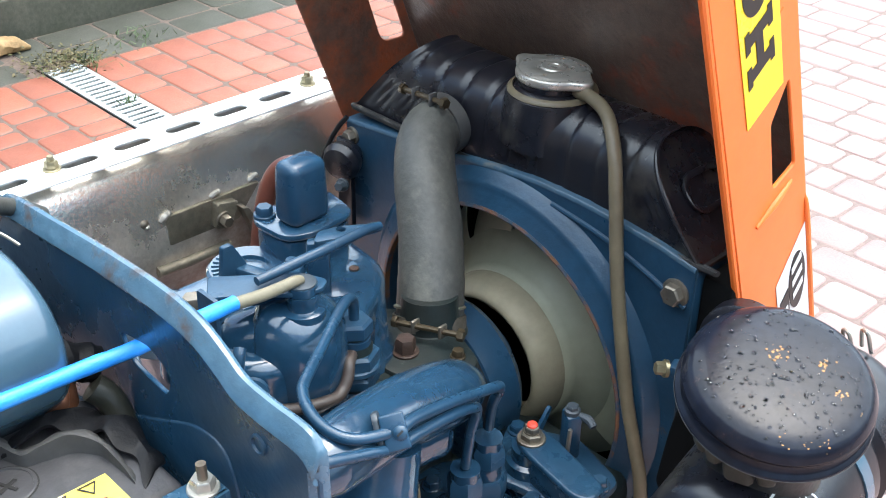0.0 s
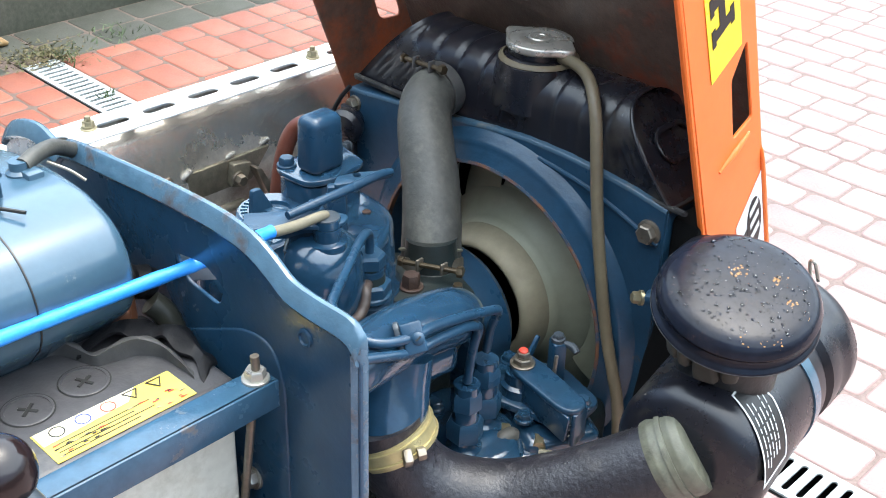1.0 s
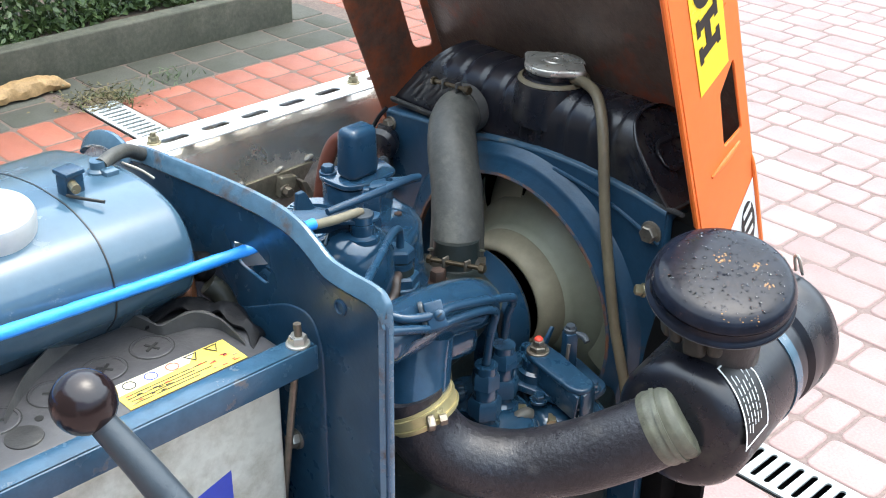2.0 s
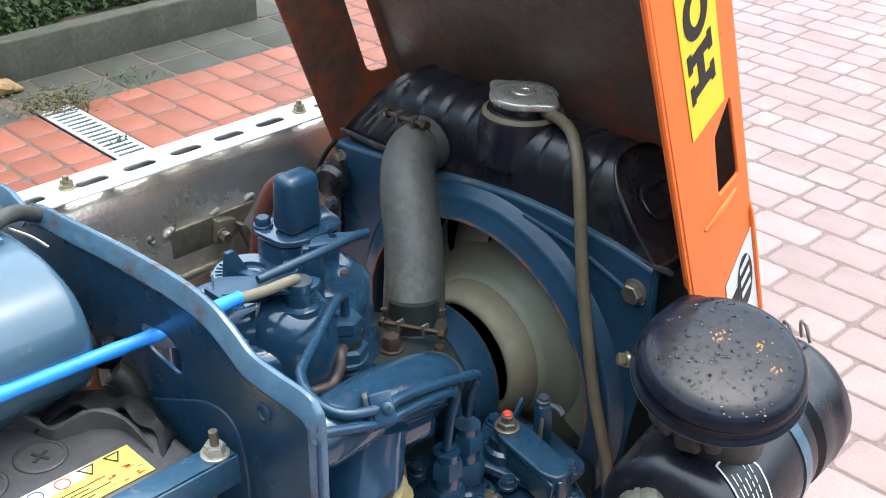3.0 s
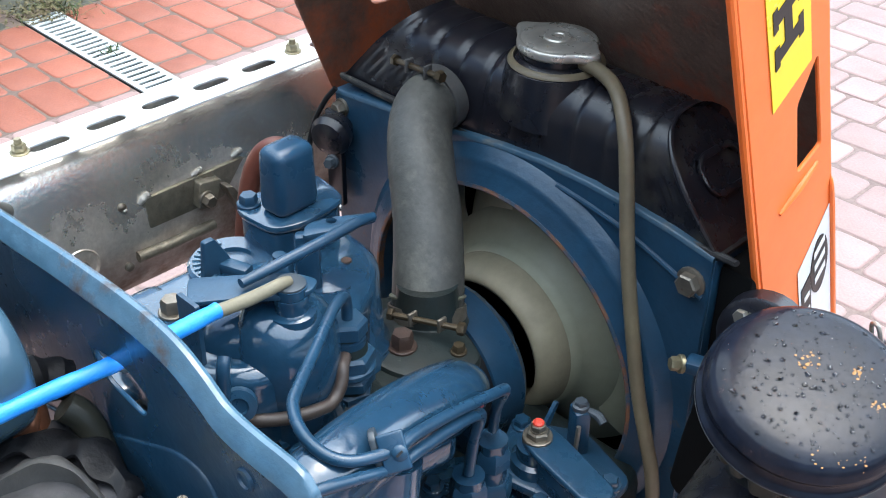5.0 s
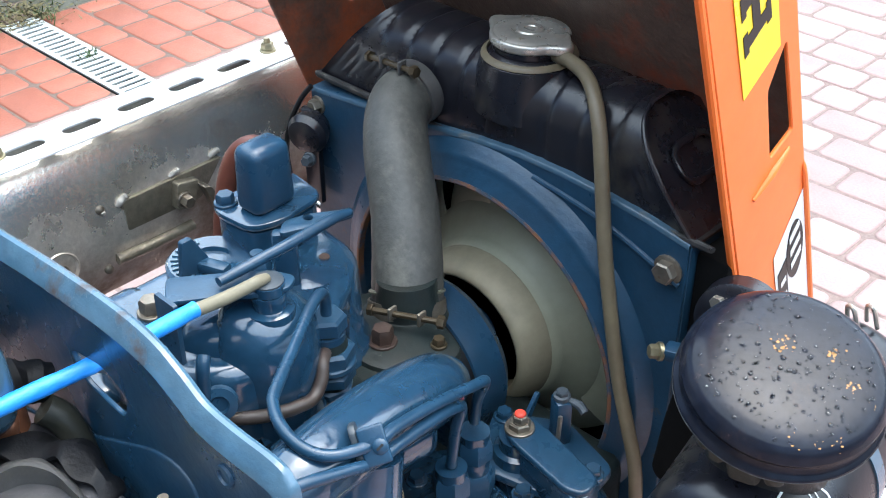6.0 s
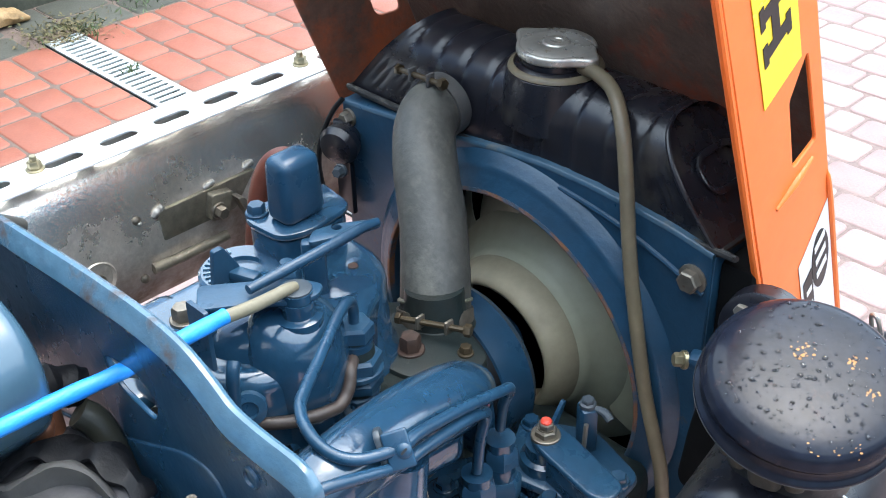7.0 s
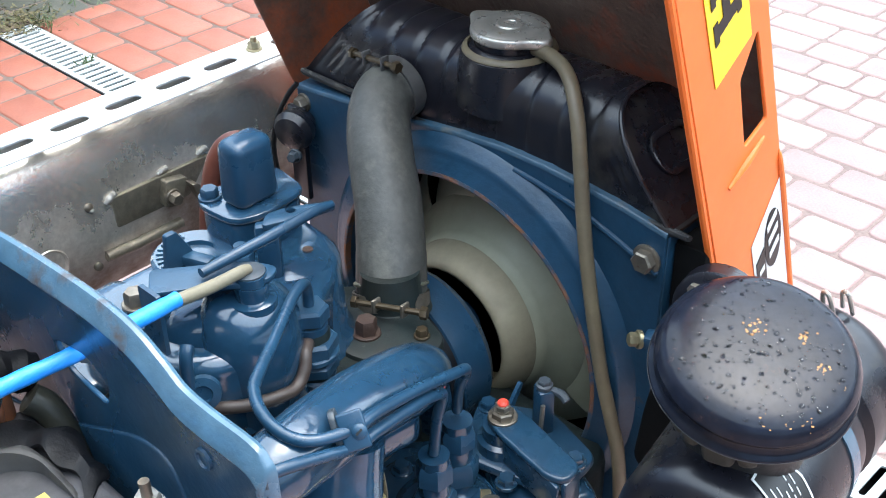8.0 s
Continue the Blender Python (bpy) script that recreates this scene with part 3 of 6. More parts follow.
part("cast_dome", lathe((0.044, 0.362, 0.884), (0.02, -0.01, 1), [(0.034, 0), (0.034, 0.040), (0.0345, 0.058), (0.033, 0.073), (0.028, 0.084), (0.021, 0.091), (0.013, 0.094), (0, 0.095)], 48), BLUE_CAST, engine)
part("cast_shoulder", tube([(-0.010, 0.318, 0.930), (0.014, 0.332, 0.940), (0.036, 0.350, 0.950), (0.046, 0.372, 0.950)], [0.014, 0.020, 0.023, 0.019], 24, 6), BLUE_CAST, engine)
for k in range(4):
    part("cast_fin", tube([(0.004 + 0.010 * k, 0.300 + 0.003 * k, 0.946 - 0.008 * k), (0.026 + 0.008 * k, 0.302 + 0.006 * k, 0.946 - 0.009 * k), (0.044 + 0.005 * k, 0.314 + 0.006 * k, 0.940 - 0.009 * k)], [0.004, 0.006, 0.003], 10, 5), BLUE_CAST, engine)
part("corner_rib", tube([(0.066, 0.335, 0.889), (0.067, 0.378, 0.889), (0.048, 0.425, 0.888)], 0.004, 8, 5), BLUE_CAST, engine)
part("boss_screw", lathe((0.012, 0.440, 0.951), UP, [(0.0040, 0), (0.0036, 0.002), (0, 0.0022)], 14), RUST, engine, "rusty screw head")
part("cover_bolt", bolt((0.018, 0.343, 0.9600), UP, 0.0085, 0.004), BLUE_CAST, engine)
part("cover_stud", join(lathe((0.006, 0.390, 0.949), UP, [(0.012, 0), (0.012, 0.010), (0.0105, 0.012), (0, 0.012)], 20), hexhead((0.006, 0.390, 0.961), UP, 0.015, 0.011), lathe((0.006, 0.390, 0.970), UP, [(0.0045, 0), (0.0045, 0.008), (0, 0.0085)], 12)), BLUE_WORN, engine)
part("dial_disc", lathe((-0.036, 0.382, 0.947), UP, [(0.030, 0), (0.030, 0.008), (0.028, 0.010), (0.015, 0.010), (0.014, 0.007), (0, 0.007)], 40), BLUE_CAST, engine)
for k in range(14):
    a = 2.9 + k * 0.22
    part("raised_mark", block((-0.036 + 0.0235 * math.cos(a), 0.382 + 0.0235 * math.sin(a), 0.9573), (0.0055, 0.0016, 0.0014), 0, 1, (0, 0, math.degrees(a))), BLUE_TANK, engine)
part("front_boss", join(lathe((-0.010, 0.318, 0.915), UP, [(0.026, 0), (0.0255, 0.045), (0.022, 0.049), (0, 0.049)], 28), block((-0.034, 0.318, 0.935), (0.05, 0.040, 0.040), 0.012, 3)), BLUE_CAST, engine)
part("boss_bolt", bolt((-0.006, 0.316, 0.964), UP, 0.0120, 0.009), OLD_STEEL, engine, "dark bolt head")

part("rear_casting", block((-0.100, 0.325, 0.825), (0.080, 0.090, 0.095), 0.012, 3), BLUE_CAST, engine)

# breather box on the cover
base_o = rounded([(-0.064, 0.408), (-0.050, 0.399), (-0.016, 0.402), (-0.008, 0.424), (-0.014, 0.464), (-0.055, 0.470)], 0.010)
breather = part("breather_base", join(slab(base_o, xy(0.9755), 0.0055, (), 0.002),
                                 slab([(-0.037 + (x + 0.037) * 0.93, 0.437 + (y - 0.437) * 0.93) for x, y in base_o], xy(0.935), 0.0385, (), 0.001)), BLUE_CAST, engine)
part("breather_box", block((-0.0315, 0.429, 1.0045), (0.0255, 0.036, 0.049), 0.0075, 5, (0, 0, 2), 0.93), BLUE, breather)
part("bolt", bolt((-0.052, 0.410, 0.981), UP, 0.011, 0.006), BLUE, breather)
part("exhaust_elbow", tube([(-0.100, 0.430, 0.860), (-0.100, 0.436, 0.920), (-0.100, 0.445, 0.962), (-0.096, 0.454, 0.984), (-0.086, 0.462, 0.992), (-0.078, 0.468, 0.985)], 0.0075, 14, 6), RED_PIPE, engine, "red-brown painted pipe")

# decompression lever, stud and wire eyelet
lev = part("lever_plate", slab(rounded([(0.026, 0.308), (0.005, 0.323), (0.028, 0.353), (0.044, 0.372), (0.060, 0.379), (0.067, 0.368), (0.058, 0.350), (0.045, 0.336)], 0.005), xy(0.9890), 0.0035, (), 0.001), BLUE_WORN, engine)
part("lever_face", slab(rounded([(0.0, 0.9725), (0.050, 0.9745), (0.058, 0.9830), (0.056, 0.9915), (0.002, 0.9915)], 0.003), lambda u, v, w: (0.012 + 0.66 * u - 0.75 * w, 0.3205 + 0.75 * u + 0.66 * w, v), 0.003, (), 0.0008), BLUE_CAST, lev)
part("lever_leg", slab(rounded([(0.014, 0.945), (0.034, 0.945), (0.034, 0.993), (0.014, 0.993)], 0.002), lambda u, v, w: (u, 0.3085 + w, v), 0.003), BLUE, lev)
part("lever_flag", join(slab(rounded([(0.354, 0.950), (0.382, 0.950), (0.376, 0.966), (0.366, 0.984), (0.358, 0.984)], 0.002), yz(-0.034), 0.005, (), 0.001), block((-0.024, 0.374, 0.9605), (0.026, 0.010, 0.008), 0.002, 2, (0, 0, 20))), BLUE_WORN, engine)
part("lever_rod", tube([(0.0385, 0.338, 0.998), (0.0385, 0.370, 0.9985), (0.0385, 0.400, 0.999), (0.0370, 0.430, 0.999), (0.0365, 0.444, 0.997)], [0.0032, 0.0038, 0.0038, 0.0037, 0.003], 12), BLUE, engine)
part("rod_bracket", slab(rounded([(0.020, 0.398), (0.010, 0.410), (0.014, 0.426), (0.031, 0.451), (0.036, 0.447), (0.028, 0.418)], 0.005), xy(0.9905), 0.0040, [arc(0.0185, 0.424, 0.0033, 10)], 0.001), BLUE_WORN, engine)
part("rod_post", block((0.015, 0.406, 0.966), (0.016, 0.010, 0.050), 0.003, 2, (0, 0, 50)), BLUE, engine)
part("stud", join(lathe((0.055, 0.361, 0.950), UP, [(0.016, 0), (0.0155, 0.022), (0.0150, 0.026), (0.0105, 0.0275), (0.0105, 0.034), (0.0112, 0.0345), (0.0112, 0.038), (0, 0.038)], 28),
                  lathe((0.055, 0.361, 0.9925), UP, [(0.0105, -0.004), (0.0105, 0.002), (0, 0.002)], 24)), BLUE_CAST, engine)
part("wire_eyelet", lathe((0.055, 0.361, 0.9945), UP, [(0.0098, 0), (0.0098, 0.0012), (0.006, 0.0018), (0, 0.0018)], 24), DARK_STEEL, engine, "dirty crimped eyelet")

# injector, leak-off elbow and pipes
inj = part("injector_body", lathe((0.059, 0.400, 0.880), UP, [(0.024, 0), (0.023, 0.006), (0.017, 0.009), (0.0125, 0.011), (0.0125, 0.050), (0.010, 0.055), (0.010, 0.068), (0, 0.068)], 24), GRIMY, engine)
part("nut", hexhead((0.059, 0.400, 0.889), UP, 0.027, 0.007, 0.5), BLUE_WORN, inj)
part("nut", hexhead((0.059, 0.400, 0.900), UP, 0.029, 0.008, 0.1), BLUE_WORN, inj)
part("nut", join(lathe((0.059, 0.400, 0.912), UP, [(0.0175, 0), (0.0175, 0.003), (0.0165, 0.004), (0, 0.004)], 28), hexhead((0.059, 0.400, 0.916), UP, 0.030, 0.010, 0.2)), BLUE_WORN, inj)
part("collar", lathe((0.059, 0.400, 0.928), UP, [(0.0115, 0), (0.0115, 0.009), (0.009, 0.010), (0, 0.010)], 24), BLUE, inj)
part("union_nut", hexhead((0.059, 0.400, 0.940), UP, 0.0225, 0.011, 0.1), BLUE_WORN, inj)
part("injection_pipe", tube([(0.059, 0.400, 0.948), (0.059, 0.400, 0.962), (0.062, 0.395, 0.971), (0.070, 0.380, 0.973), (0.092, 0.346, 0.970), (0.112, 0.317, 0.970), (0.121, 0.309, 0.970), (0.133, 0.303, 0.970), (0.147, 0.300, 0.969),
                             (0.160, 0.302, 0.967), (0.169, 0.310, 0.965), (0.174, 0.325, 0.963), (0.175, 0.338, 0.961), (0.172, 0.352, 0.959), (0.163, 0.395, 0.944), (0.156, 0.432, 0.929),
                             (0.150, 0.450, 0.918), (0.1400, 0.4540, 0.895), (0.1330, 0.4590, 0.868)], 0.0037, 12, 6), BLUE, engine)
part("injection_pipe", tube([(0.168, 0.262, 0.966), (0.174, 0.285, 0.966), (0.177, 0.310, 0.959), (0.177, 0.332, 0.951), (0.175, 0.350, 0.949), (0.166, 0.390, 0.937), (0.160, 0.412, 0.927), (0.154, 0.424, 0.915),
                             (0.150, 0.423, 0.895), (0.1460, 0.4230, 0.862)], 0.0037, 12, 6), BLUE, engine)


clip_n = Vector((0.60, -0.60, 0.53)).normalized()
clip_p = (Vector((-0.02, 0.98, -0.2)) - clip_n * clip_n.dot(Vector((-0.02, 0.98, -0.2)))).normalized()
CLIP = Matrix.Translation((0.1735, 0.335, 0.9600)) @ Matrix((clip_p, clip_n.cross(clip_p), clip_n)).transposed().to_4x4()


def on_clip(bm):
    bm.transform(CLIP)
    return bm


clip = part("pipe_clip", on_clip(block((0.000, 0, 0.0072), (0.015, 0.022, 0.0030), 0.0014, 3)), BLUE, engine)
part("clip_edge", on_clip(slab(rounded([(-0.0135, -0.009), (0.0135, -0.009), (0.0135, 0.003), (0.010, 0.0065), (-0.010, 0.0065), (-0.0135, 0.003)], 0.002), lambda u, v, w: (-0.0115 + w, u, v), 0.0040, (), 0.0010)), DARK_STEEL, clip, "dark worn edge")
part("clip_screw", on_clip(lathe((0.003, -0.001, 0.0085), UP, [(0.0046, 0), (0.0044, 0.0012), (0.003, 0.0024), (0, 0.0028)], 18)), BLUE_WORN, clip)
part("screw_slot", on_clip(block((0.003, -0.001, 0.0112), (0.0045, 0.0012, 0.0006), 0, 1, (0, 0, 30))), INK, clip)
part("leak_off_elbow", tube([(0.060, 0.398, 0.926), (0.0735, 0.383, 0.931), (0.0785, 0.3773, 0.9240), (0.0805, 0.3720, 0.9185), (0.0825, 0.3645, 0.9160), (0.0823, 0.3555, 0.9170), (0.0797, 0.3463, 0.9172), (0.0727, 0.3358, 0.9158), (0.0647, 0.325, 0.9160), (0.052, 0.312, 0.916)], 0.0043, 12, 6), BROWN_HOSE, engine, "brown rubber elbow")
part("side_pipe", tube([(0.053, 0.312, 0.966), (0.0555, 0.309, 0.962), (0.0565, 0.307, 0.952), (0.0575, 0.305, 0.915)], 0.0042, 12, 5), BLUE, engine)
part("side_nut", lathe((0.060, 0.314, 0.934), (1, -0.8, 0.3), [(0.011, 0), (0.011, 0.005), (0.006, 0.006), (0.005, 0.004), (0, 0.004)], 20), BLUE_WORN, engine)

# intake manifold
part("intake_manifold", tube([(0.112, 0.462, 0.890), (0.116, 0.450, 0.898), (0.123, 0.432, 0.909), (0.130, 0.411, 0.919), (0.136, 0.383, 0.929), (0.142, 0.356, 0.937), (0.148, 0.325, 0.942), (0.153, 0.295, 0.944), (0.156, 0.278, 0.942)],
                             [0.009, 0.017, 0.0220, 0.0235, 0.0235, 0.0230, 0.0230, 0.022, 0.016], 32, 6), BLUE_CAST, engine)
part("manifold_neck", tube([(0.143, 0.350, 0.925), (0.147, 0.340, 0.895), (0.155, 0.331, 0.872), (0.157, 0.331, 0.855)], [0.026, 0.028, 0.028, 0.028], 24, 5), BLUE_CAST, engine)
part("manifold_foot", block((0.108, 0.375, 0.885), (0.055, 0.10, 0.030), 0.010, 3, (0, 0, -8)), BLUE_CAST, engine)
part("breather_wire", tube([(0.150, 0.372, 0.890), (0.150, 0.375, 0.860), (0.145, 0.372, 0.835), (0.135, 0.365, 0.82)], 0.002, 8, 5), BRASS, engine, "thin yellow wire")

# water outlet, pulley and belt
outlet = part("water_outlet", join(slab(rounded([(0.018, 0.440), (0.055, 0.432), (0.098, 0.452), (0.094, 0.492), (0.030, 0.515), (0.0, 0.490)], 0.012), xy(0.876), 0.012, (), 0.004, 2)), GRIMY, engine, "greasy flange with flaking paint")
part("outlet_neck", lathe((0.030, 0.499, 0.880), (-0.12, 0.1, 1), [(0.030, 0), (0.025, 0.005), (0.022, 0.03), (0, 0.03)], 24), GRIMY, outlet)
part("outlet_bolt", bolt((0.047, 0.458, 0.888), UP, 0.0138, 0.011), RUST, outlet, "rusty bolt head")
part("outlet_bolt", bolt((0.078, 0.482, 0.888), UP, 0.008, 0.005), DARK_BRASS, outlet)
AX, AZ = 0.018, 0.808
part("fan_pulley", lathe((0.012, 0.500, 0.806), (0, 1, 0), [(0.030, 0), (0.066, 0.002), (0.069, 0.005), (0.069, 0.009), (0.060, 0.014), (0.060, 0.018), (0.0695, 0.024), (0.0700, 0.030), (0.0700, 0.052), (0.064, 0.060), (0.03, 0.062), (0.02, 0.095)], 64), BLUE, engine)
part("fan_belt", lathe((0.012, 0.516, 0.806), (0, 1, 0), [(0.062, -0.006), (0.0690, -0.006), (0.0690, 0.006), (0.062, 0.006)], 64), BLACK_PLASTIC, engine, "black rubber belt")

# ---------------------------------------------------------------- fan
fan = thing("radiator_fan", (AX, 0.6, AZ), "off-white aged nylon radiator fan with wide blades", "fan")
part("hub_ring", lathe((0.013, 0.578, 0.805), (0, 1, 0), [(0.053, 0.030), (0.0535, 0.004), (0.0555, 0.0005), (0.0585, 0.0), (0.0620, 0.0025), (0.0655, 0.008), (0.0685, 0.016), (0.0705, 0.026)], 72), TAN, fan, "brown-stained moulded hub rim", 80)
part("hub_shoulder", lathe((0.013, 0.578, 0.805), (0, 1, 0), [(0.0705, 0.026), (0.0740, 0.0360), (0.0800, 0.0440), (0.0880, 0.0500), (0.0945, 0.0542), (0.0975, 0.0575), (0.0965, 0.0582), (0.0700, 0.0560), (0.0690, 0.026)], 72), NYLON, fan, "", 80)
part("hub_disc", lathe((AX, 0.615, AZ), (0, 1, 0), [(0.056, 0), (0.056, 0.008), (0, 0.008)], 40), DARK, fan)


def blade():
    bm = bmesh.new()
    rows = []
    for i in range(7):
        r = 0.090 + (0.1300 - 0.090) * i / 6
        row = []
        for j in range(9):
            s = j / 8 - 0.5
            ang = s * 0.618 + 0.10 * i / 6
            y = 0.6335 + 0.026 * (i / 6) ** 1.5 - 0.022 * s * i / 6
            row.append((r, ang, y))
        rows.append(row)
    for side in (0, 0.0012):
        grid = [[bm.verts.new((AX + r * math.sin(a), y + side, AZ + r * math.cos(a))) for r, a, y in row] for row in rows]
        for p, q in zip(grid, grid[1:]):
            for j in range(8):
                bm.faces.new((p[j], p[j + 1], q[j + 1], q[j]))
        if side == 0:
            first = grid
        else:
            loop_a = first[0] + [r[-1] for r in first[1:]] + first[-1][-2::-1] + [r[0] for r in first[-2:0:-1]]
            loop_b = grid[0] + [r[-1] for r in grid[1:]] + grid[-1][-2::-1] + [r[0] for r in grid[-2:0:-1]]
            for k in range(len(loop_a)):
                bm.faces.new((loop_a[k], loop_a[(k + 1) % len(loop_a)], loop_b[(k + 1) % len(loop_a)], loop_b[k]))
    return bm


for k in range(10):
    bb = blade()
    bb.transform(Matrix.Translation((AX, 0, AZ)) @ Matrix.Rotation(k * math.tau / 10, 4, "Y") @ Matrix.Translation((-AX, 0, -AZ)))
    part("blade", bb, NYLON, fan)

# ---------------------------------------------------------------- radiator
radiator = thing("radiator", (0, 0.64, 0.5), "radiator with glossy black ribbed top tank and blue fan cowl", "radiator")
COWL_TOP = [(0.194, 0.9655), (0.160, 0.9715), (0.127, 0.9750), (0.085, 0.9775), (0.043, 0.9775), (0.0, 0.9735), (-0.043, 0.9680), (-0.100, 0.9610), (-0.188, 0.9520)]
cowl = part("fan_cowl", slab([(-0.188, 0.56), (0.194, 0.56), *COWL_TOP], xz(0.600), 0.003, [arc(AX, AZ, 0.155, 72)], 0.0008, 1), BLUE_WORN, radiator)
part("cowl_ring", lathe((AX, 0.600, AZ), (0, 1, 0), [(0.1650, 0.0005), (0.1640, -0.0016), (0.1600, -0.0042), (0.1570, -0.0085), (0.1548, -0.0100), (0.1525, -0.0104), (0.1490, -0.0112), (0.1385, -0.0172), (0.1372, -0.0176), (0.1364, -0.0172), (0.1364, -0.0150), (0.1480, -0.0080), (0.1520, -0.0072), (0.1555, 0.0020), (0.1650, 0.0005)], 110), BLUE_WORN, cowl, "", 50)
# wall added inside the opening to keep light off the upper fan
part("shroud_wall", lathe((AX, 0.600, AZ), (0, 1, 0), [(0.1385, -0.0150), (0.1395, -0.0150), (0.1440, 0.062), (0.1425, 0.062), (0.1385, -0.0150)], 90), BLUE_WORN, cowl)
part("ring_edge", lathe((AX, 0.600, AZ), (0, 1, 0), [(0.1368, -0.0181), (0.1357, -0.0178), (0.1356, -0.0120), (0.1372, -0.0125), (0.1392, -0.0172), (0.1368, -0.0181)], 110), RUST_EDGE, cowl, "chipped rusty rim of the opening")
flange_bm = bmesh.new()
rows = []
for x, z in COWL_TOP:
    rows.append([flange_bm.verts.new(v) for v in ((x, 0.5995, z - 0.0015), (x, 0.6000, z + 0.0012), (x, 0.6015, z + 0.0022), (x, 0.6280, z + 0.0006 if x > -0.05 else z + 0.0022), (x, 0.6280, z - 0.0020), (x, 0.6030, z - 0.0015))])
for p, q in zip(rows, rows[1:]):
    for k in range(6):
        flange_bm.faces.new((p[k], p[(k + 1) % 6], q[(k + 1) % 6], q[k]))
flange_bm.faces.new(rows[0])
flange_bm.faces.new(rows[-1])
part("cowl_flange", flange_bm, DUSTY_BLUE, cowl, "dusty folded top edge", 50)
part("side_flange", block((-0.1875, 0.620, 0.755), (0.003, 0.038, 0.39), 0.001), BLUE_WORN, cowl)
part("side_flange", block((0.1935, 0.628, 0.762), (0.003, 0.052, 0.404), 0.001), BLUE_WORN, cowl)
part("shoulder_rib", tube([(0.060, 0.5995, 0.9660), (0.110, 0.5992, 0.9590), (0.150, 0.5992, 0.9480), (0.190, 0.5995, 0.9330)], 0.0022, 8, 5), BLUE_WORN, cowl)
for p in ((-0.179, 0.600, 0.940), (0.1805, 0.600, 0.942)):
    part("cowl_bolt", bolt(p, (0, -1, 0), 0.0150 if p[0] > 0 else 0.0110, 0.007), OLD_STEEL, cowl, "dusty bolt head")
part("core", block((0, 0.690, 0.745), (0.36, 0.030, 0.40), 0.002), DARK, radiator)
# near-black blocks added beside the core, so the open gaps stay dark
part("side_frame", block((0.2080, 0.645, 0.740), (0.026, 0.075, 0.44), 0.004), DARK, radiator, "near-black filler beside the core, standing for a dark gap")
part("side_frame", block((-0.1830, 0.650, 0.755), (0.006, 0.095, 0.39), 0.002), DARK, radiator)
part("frame_stay", block((0.238, 0.632, 0.740), (0.032, 0.008, 0.32), 0.003), DARK, radiator)
TZ0, TTOP, TY0, TY1 = 0.9665, 1.0365, 0.606, 0.690


def tank_half(z):
    """Where the sloped ends of the tank stand at a height."""
    return -0.182 + 0.95 * (z - TZ0), 0.195 - 0.90 * (z - TZ0)


def tank_body():
    """The top tank: a rounded loaf with pressed ribs over it and flat ends that lean inwards."""
    bm = bmesh.new()
    base = [(TY0, TZ0), (TY0, TZ0 + 0.010), (TY0, TZ0 + 0.020), (TY0 + 0.001, TZ0 + 0.030)]
    r = 0.036
    base += [(TY0 + 0.001 + r - r * math.cos(k * math.pi / 20), TTOP - r + r * math.sin(k * math.pi / 20)) for k in range(1, 11)]
    base += [(TY1 - r, TTOP)] + [(TY1 - r + r * math.sin(k * math.pi / 16), TTOP - r + r * math.cos(k * math.pi / 16)) for k in range(1, 9)] + [(TY1, TZ0)]
    rings = []
    N = 130
    for i in range(N + 1):
        ring = []
        for y, z in base:
            lo, hi = tank_half(z)
            x = lo + (hi - lo) * i / N
            inner = max(0.0, min(1.0, (min(x - lo, hi - x) - 0.006) / 0.006))
            wave = max(0.0, math.cos((x - 0.004) * math.tau / 0.0285)) ** 6 * inner * max(0.0, min(1.0, (z - TZ0 - 0.004) / 0.02))
            lip = 0.0022 * max(0.0, 1 - min(x - lo, hi - x) / 0.004)
            ny, nz = y - 0.648, z - 0.990
            ln = math.hypot(ny, nz)
            ring.append(bm.verts.new((x, y + ny / ln * (lip - 0.0026 * wave), z + nz / ln * (lip - 0.0026 * wave))))
        rings.append(ring)
    n = len(rings[0])
    for p, q in zip(rings, rings[1:]):
        for k in range(n):
            bm.faces.new((p[k], p[(k + 1) % n], q[(k + 1) % n], q[k]))
    for ring, sx in ((rings[0], 1), (rings[-1], -1)):
        mid = Vector((0, 0.648, 0.996))
        inner = [bm.verts.new((v.co.x + sx * 0.003, v.co.y + (mid.y - v.co.y) * 0.10, v.co.z + (mid.z - v.co.z) * 0.10)) for v in ring]
        for k in range(n):
            bm.faces.new((ring[k], ring[(k + 1) % n], inner[(k + 1) % n], inner[k]))
        bm.faces.new(inner)
    return bm


tank = part("top_tank", tank_body(), BLACK, radiator, "glossy black ribbed tank with dust stains", 42)
part("tank_seam", slab(rounded([(-0.186, 0.6025), (0.1965, 0.6025), (0.1965, 0.698), (-0.186, 0.698)], 0.006), xy(TZ0 - 0.0028), 0.0036, (), 0.001, 2), DUSTY_BLACK, tank, "dusty rolled seam")
part("seam_bead", tube([(-0.182, 0.6032, TZ0 + 0.0015), (0.0, 0.6030, TZ0 + 0.0025), (0.194, 0.6035, TZ0 + 0.0020), (0.1965, 0.6060, TZ0 + 0.0020)], 0.0024, 8, 5), DUSTY_BLACK, tank)
part("end_emboss", slab(oval(0.650, 0.024, 0.050, 0.026), lambda u, v, w: (tank_half(TZ0 + v * 0.95 + 0.012)[1] - 0.0022 + w, u, TZ0 + v * 0.95 + 0.012 + w * 0.9), 0.0022, [oval(0.650, 0.024, 0.042, 0.018)], 0.0008), BLACK, tank)
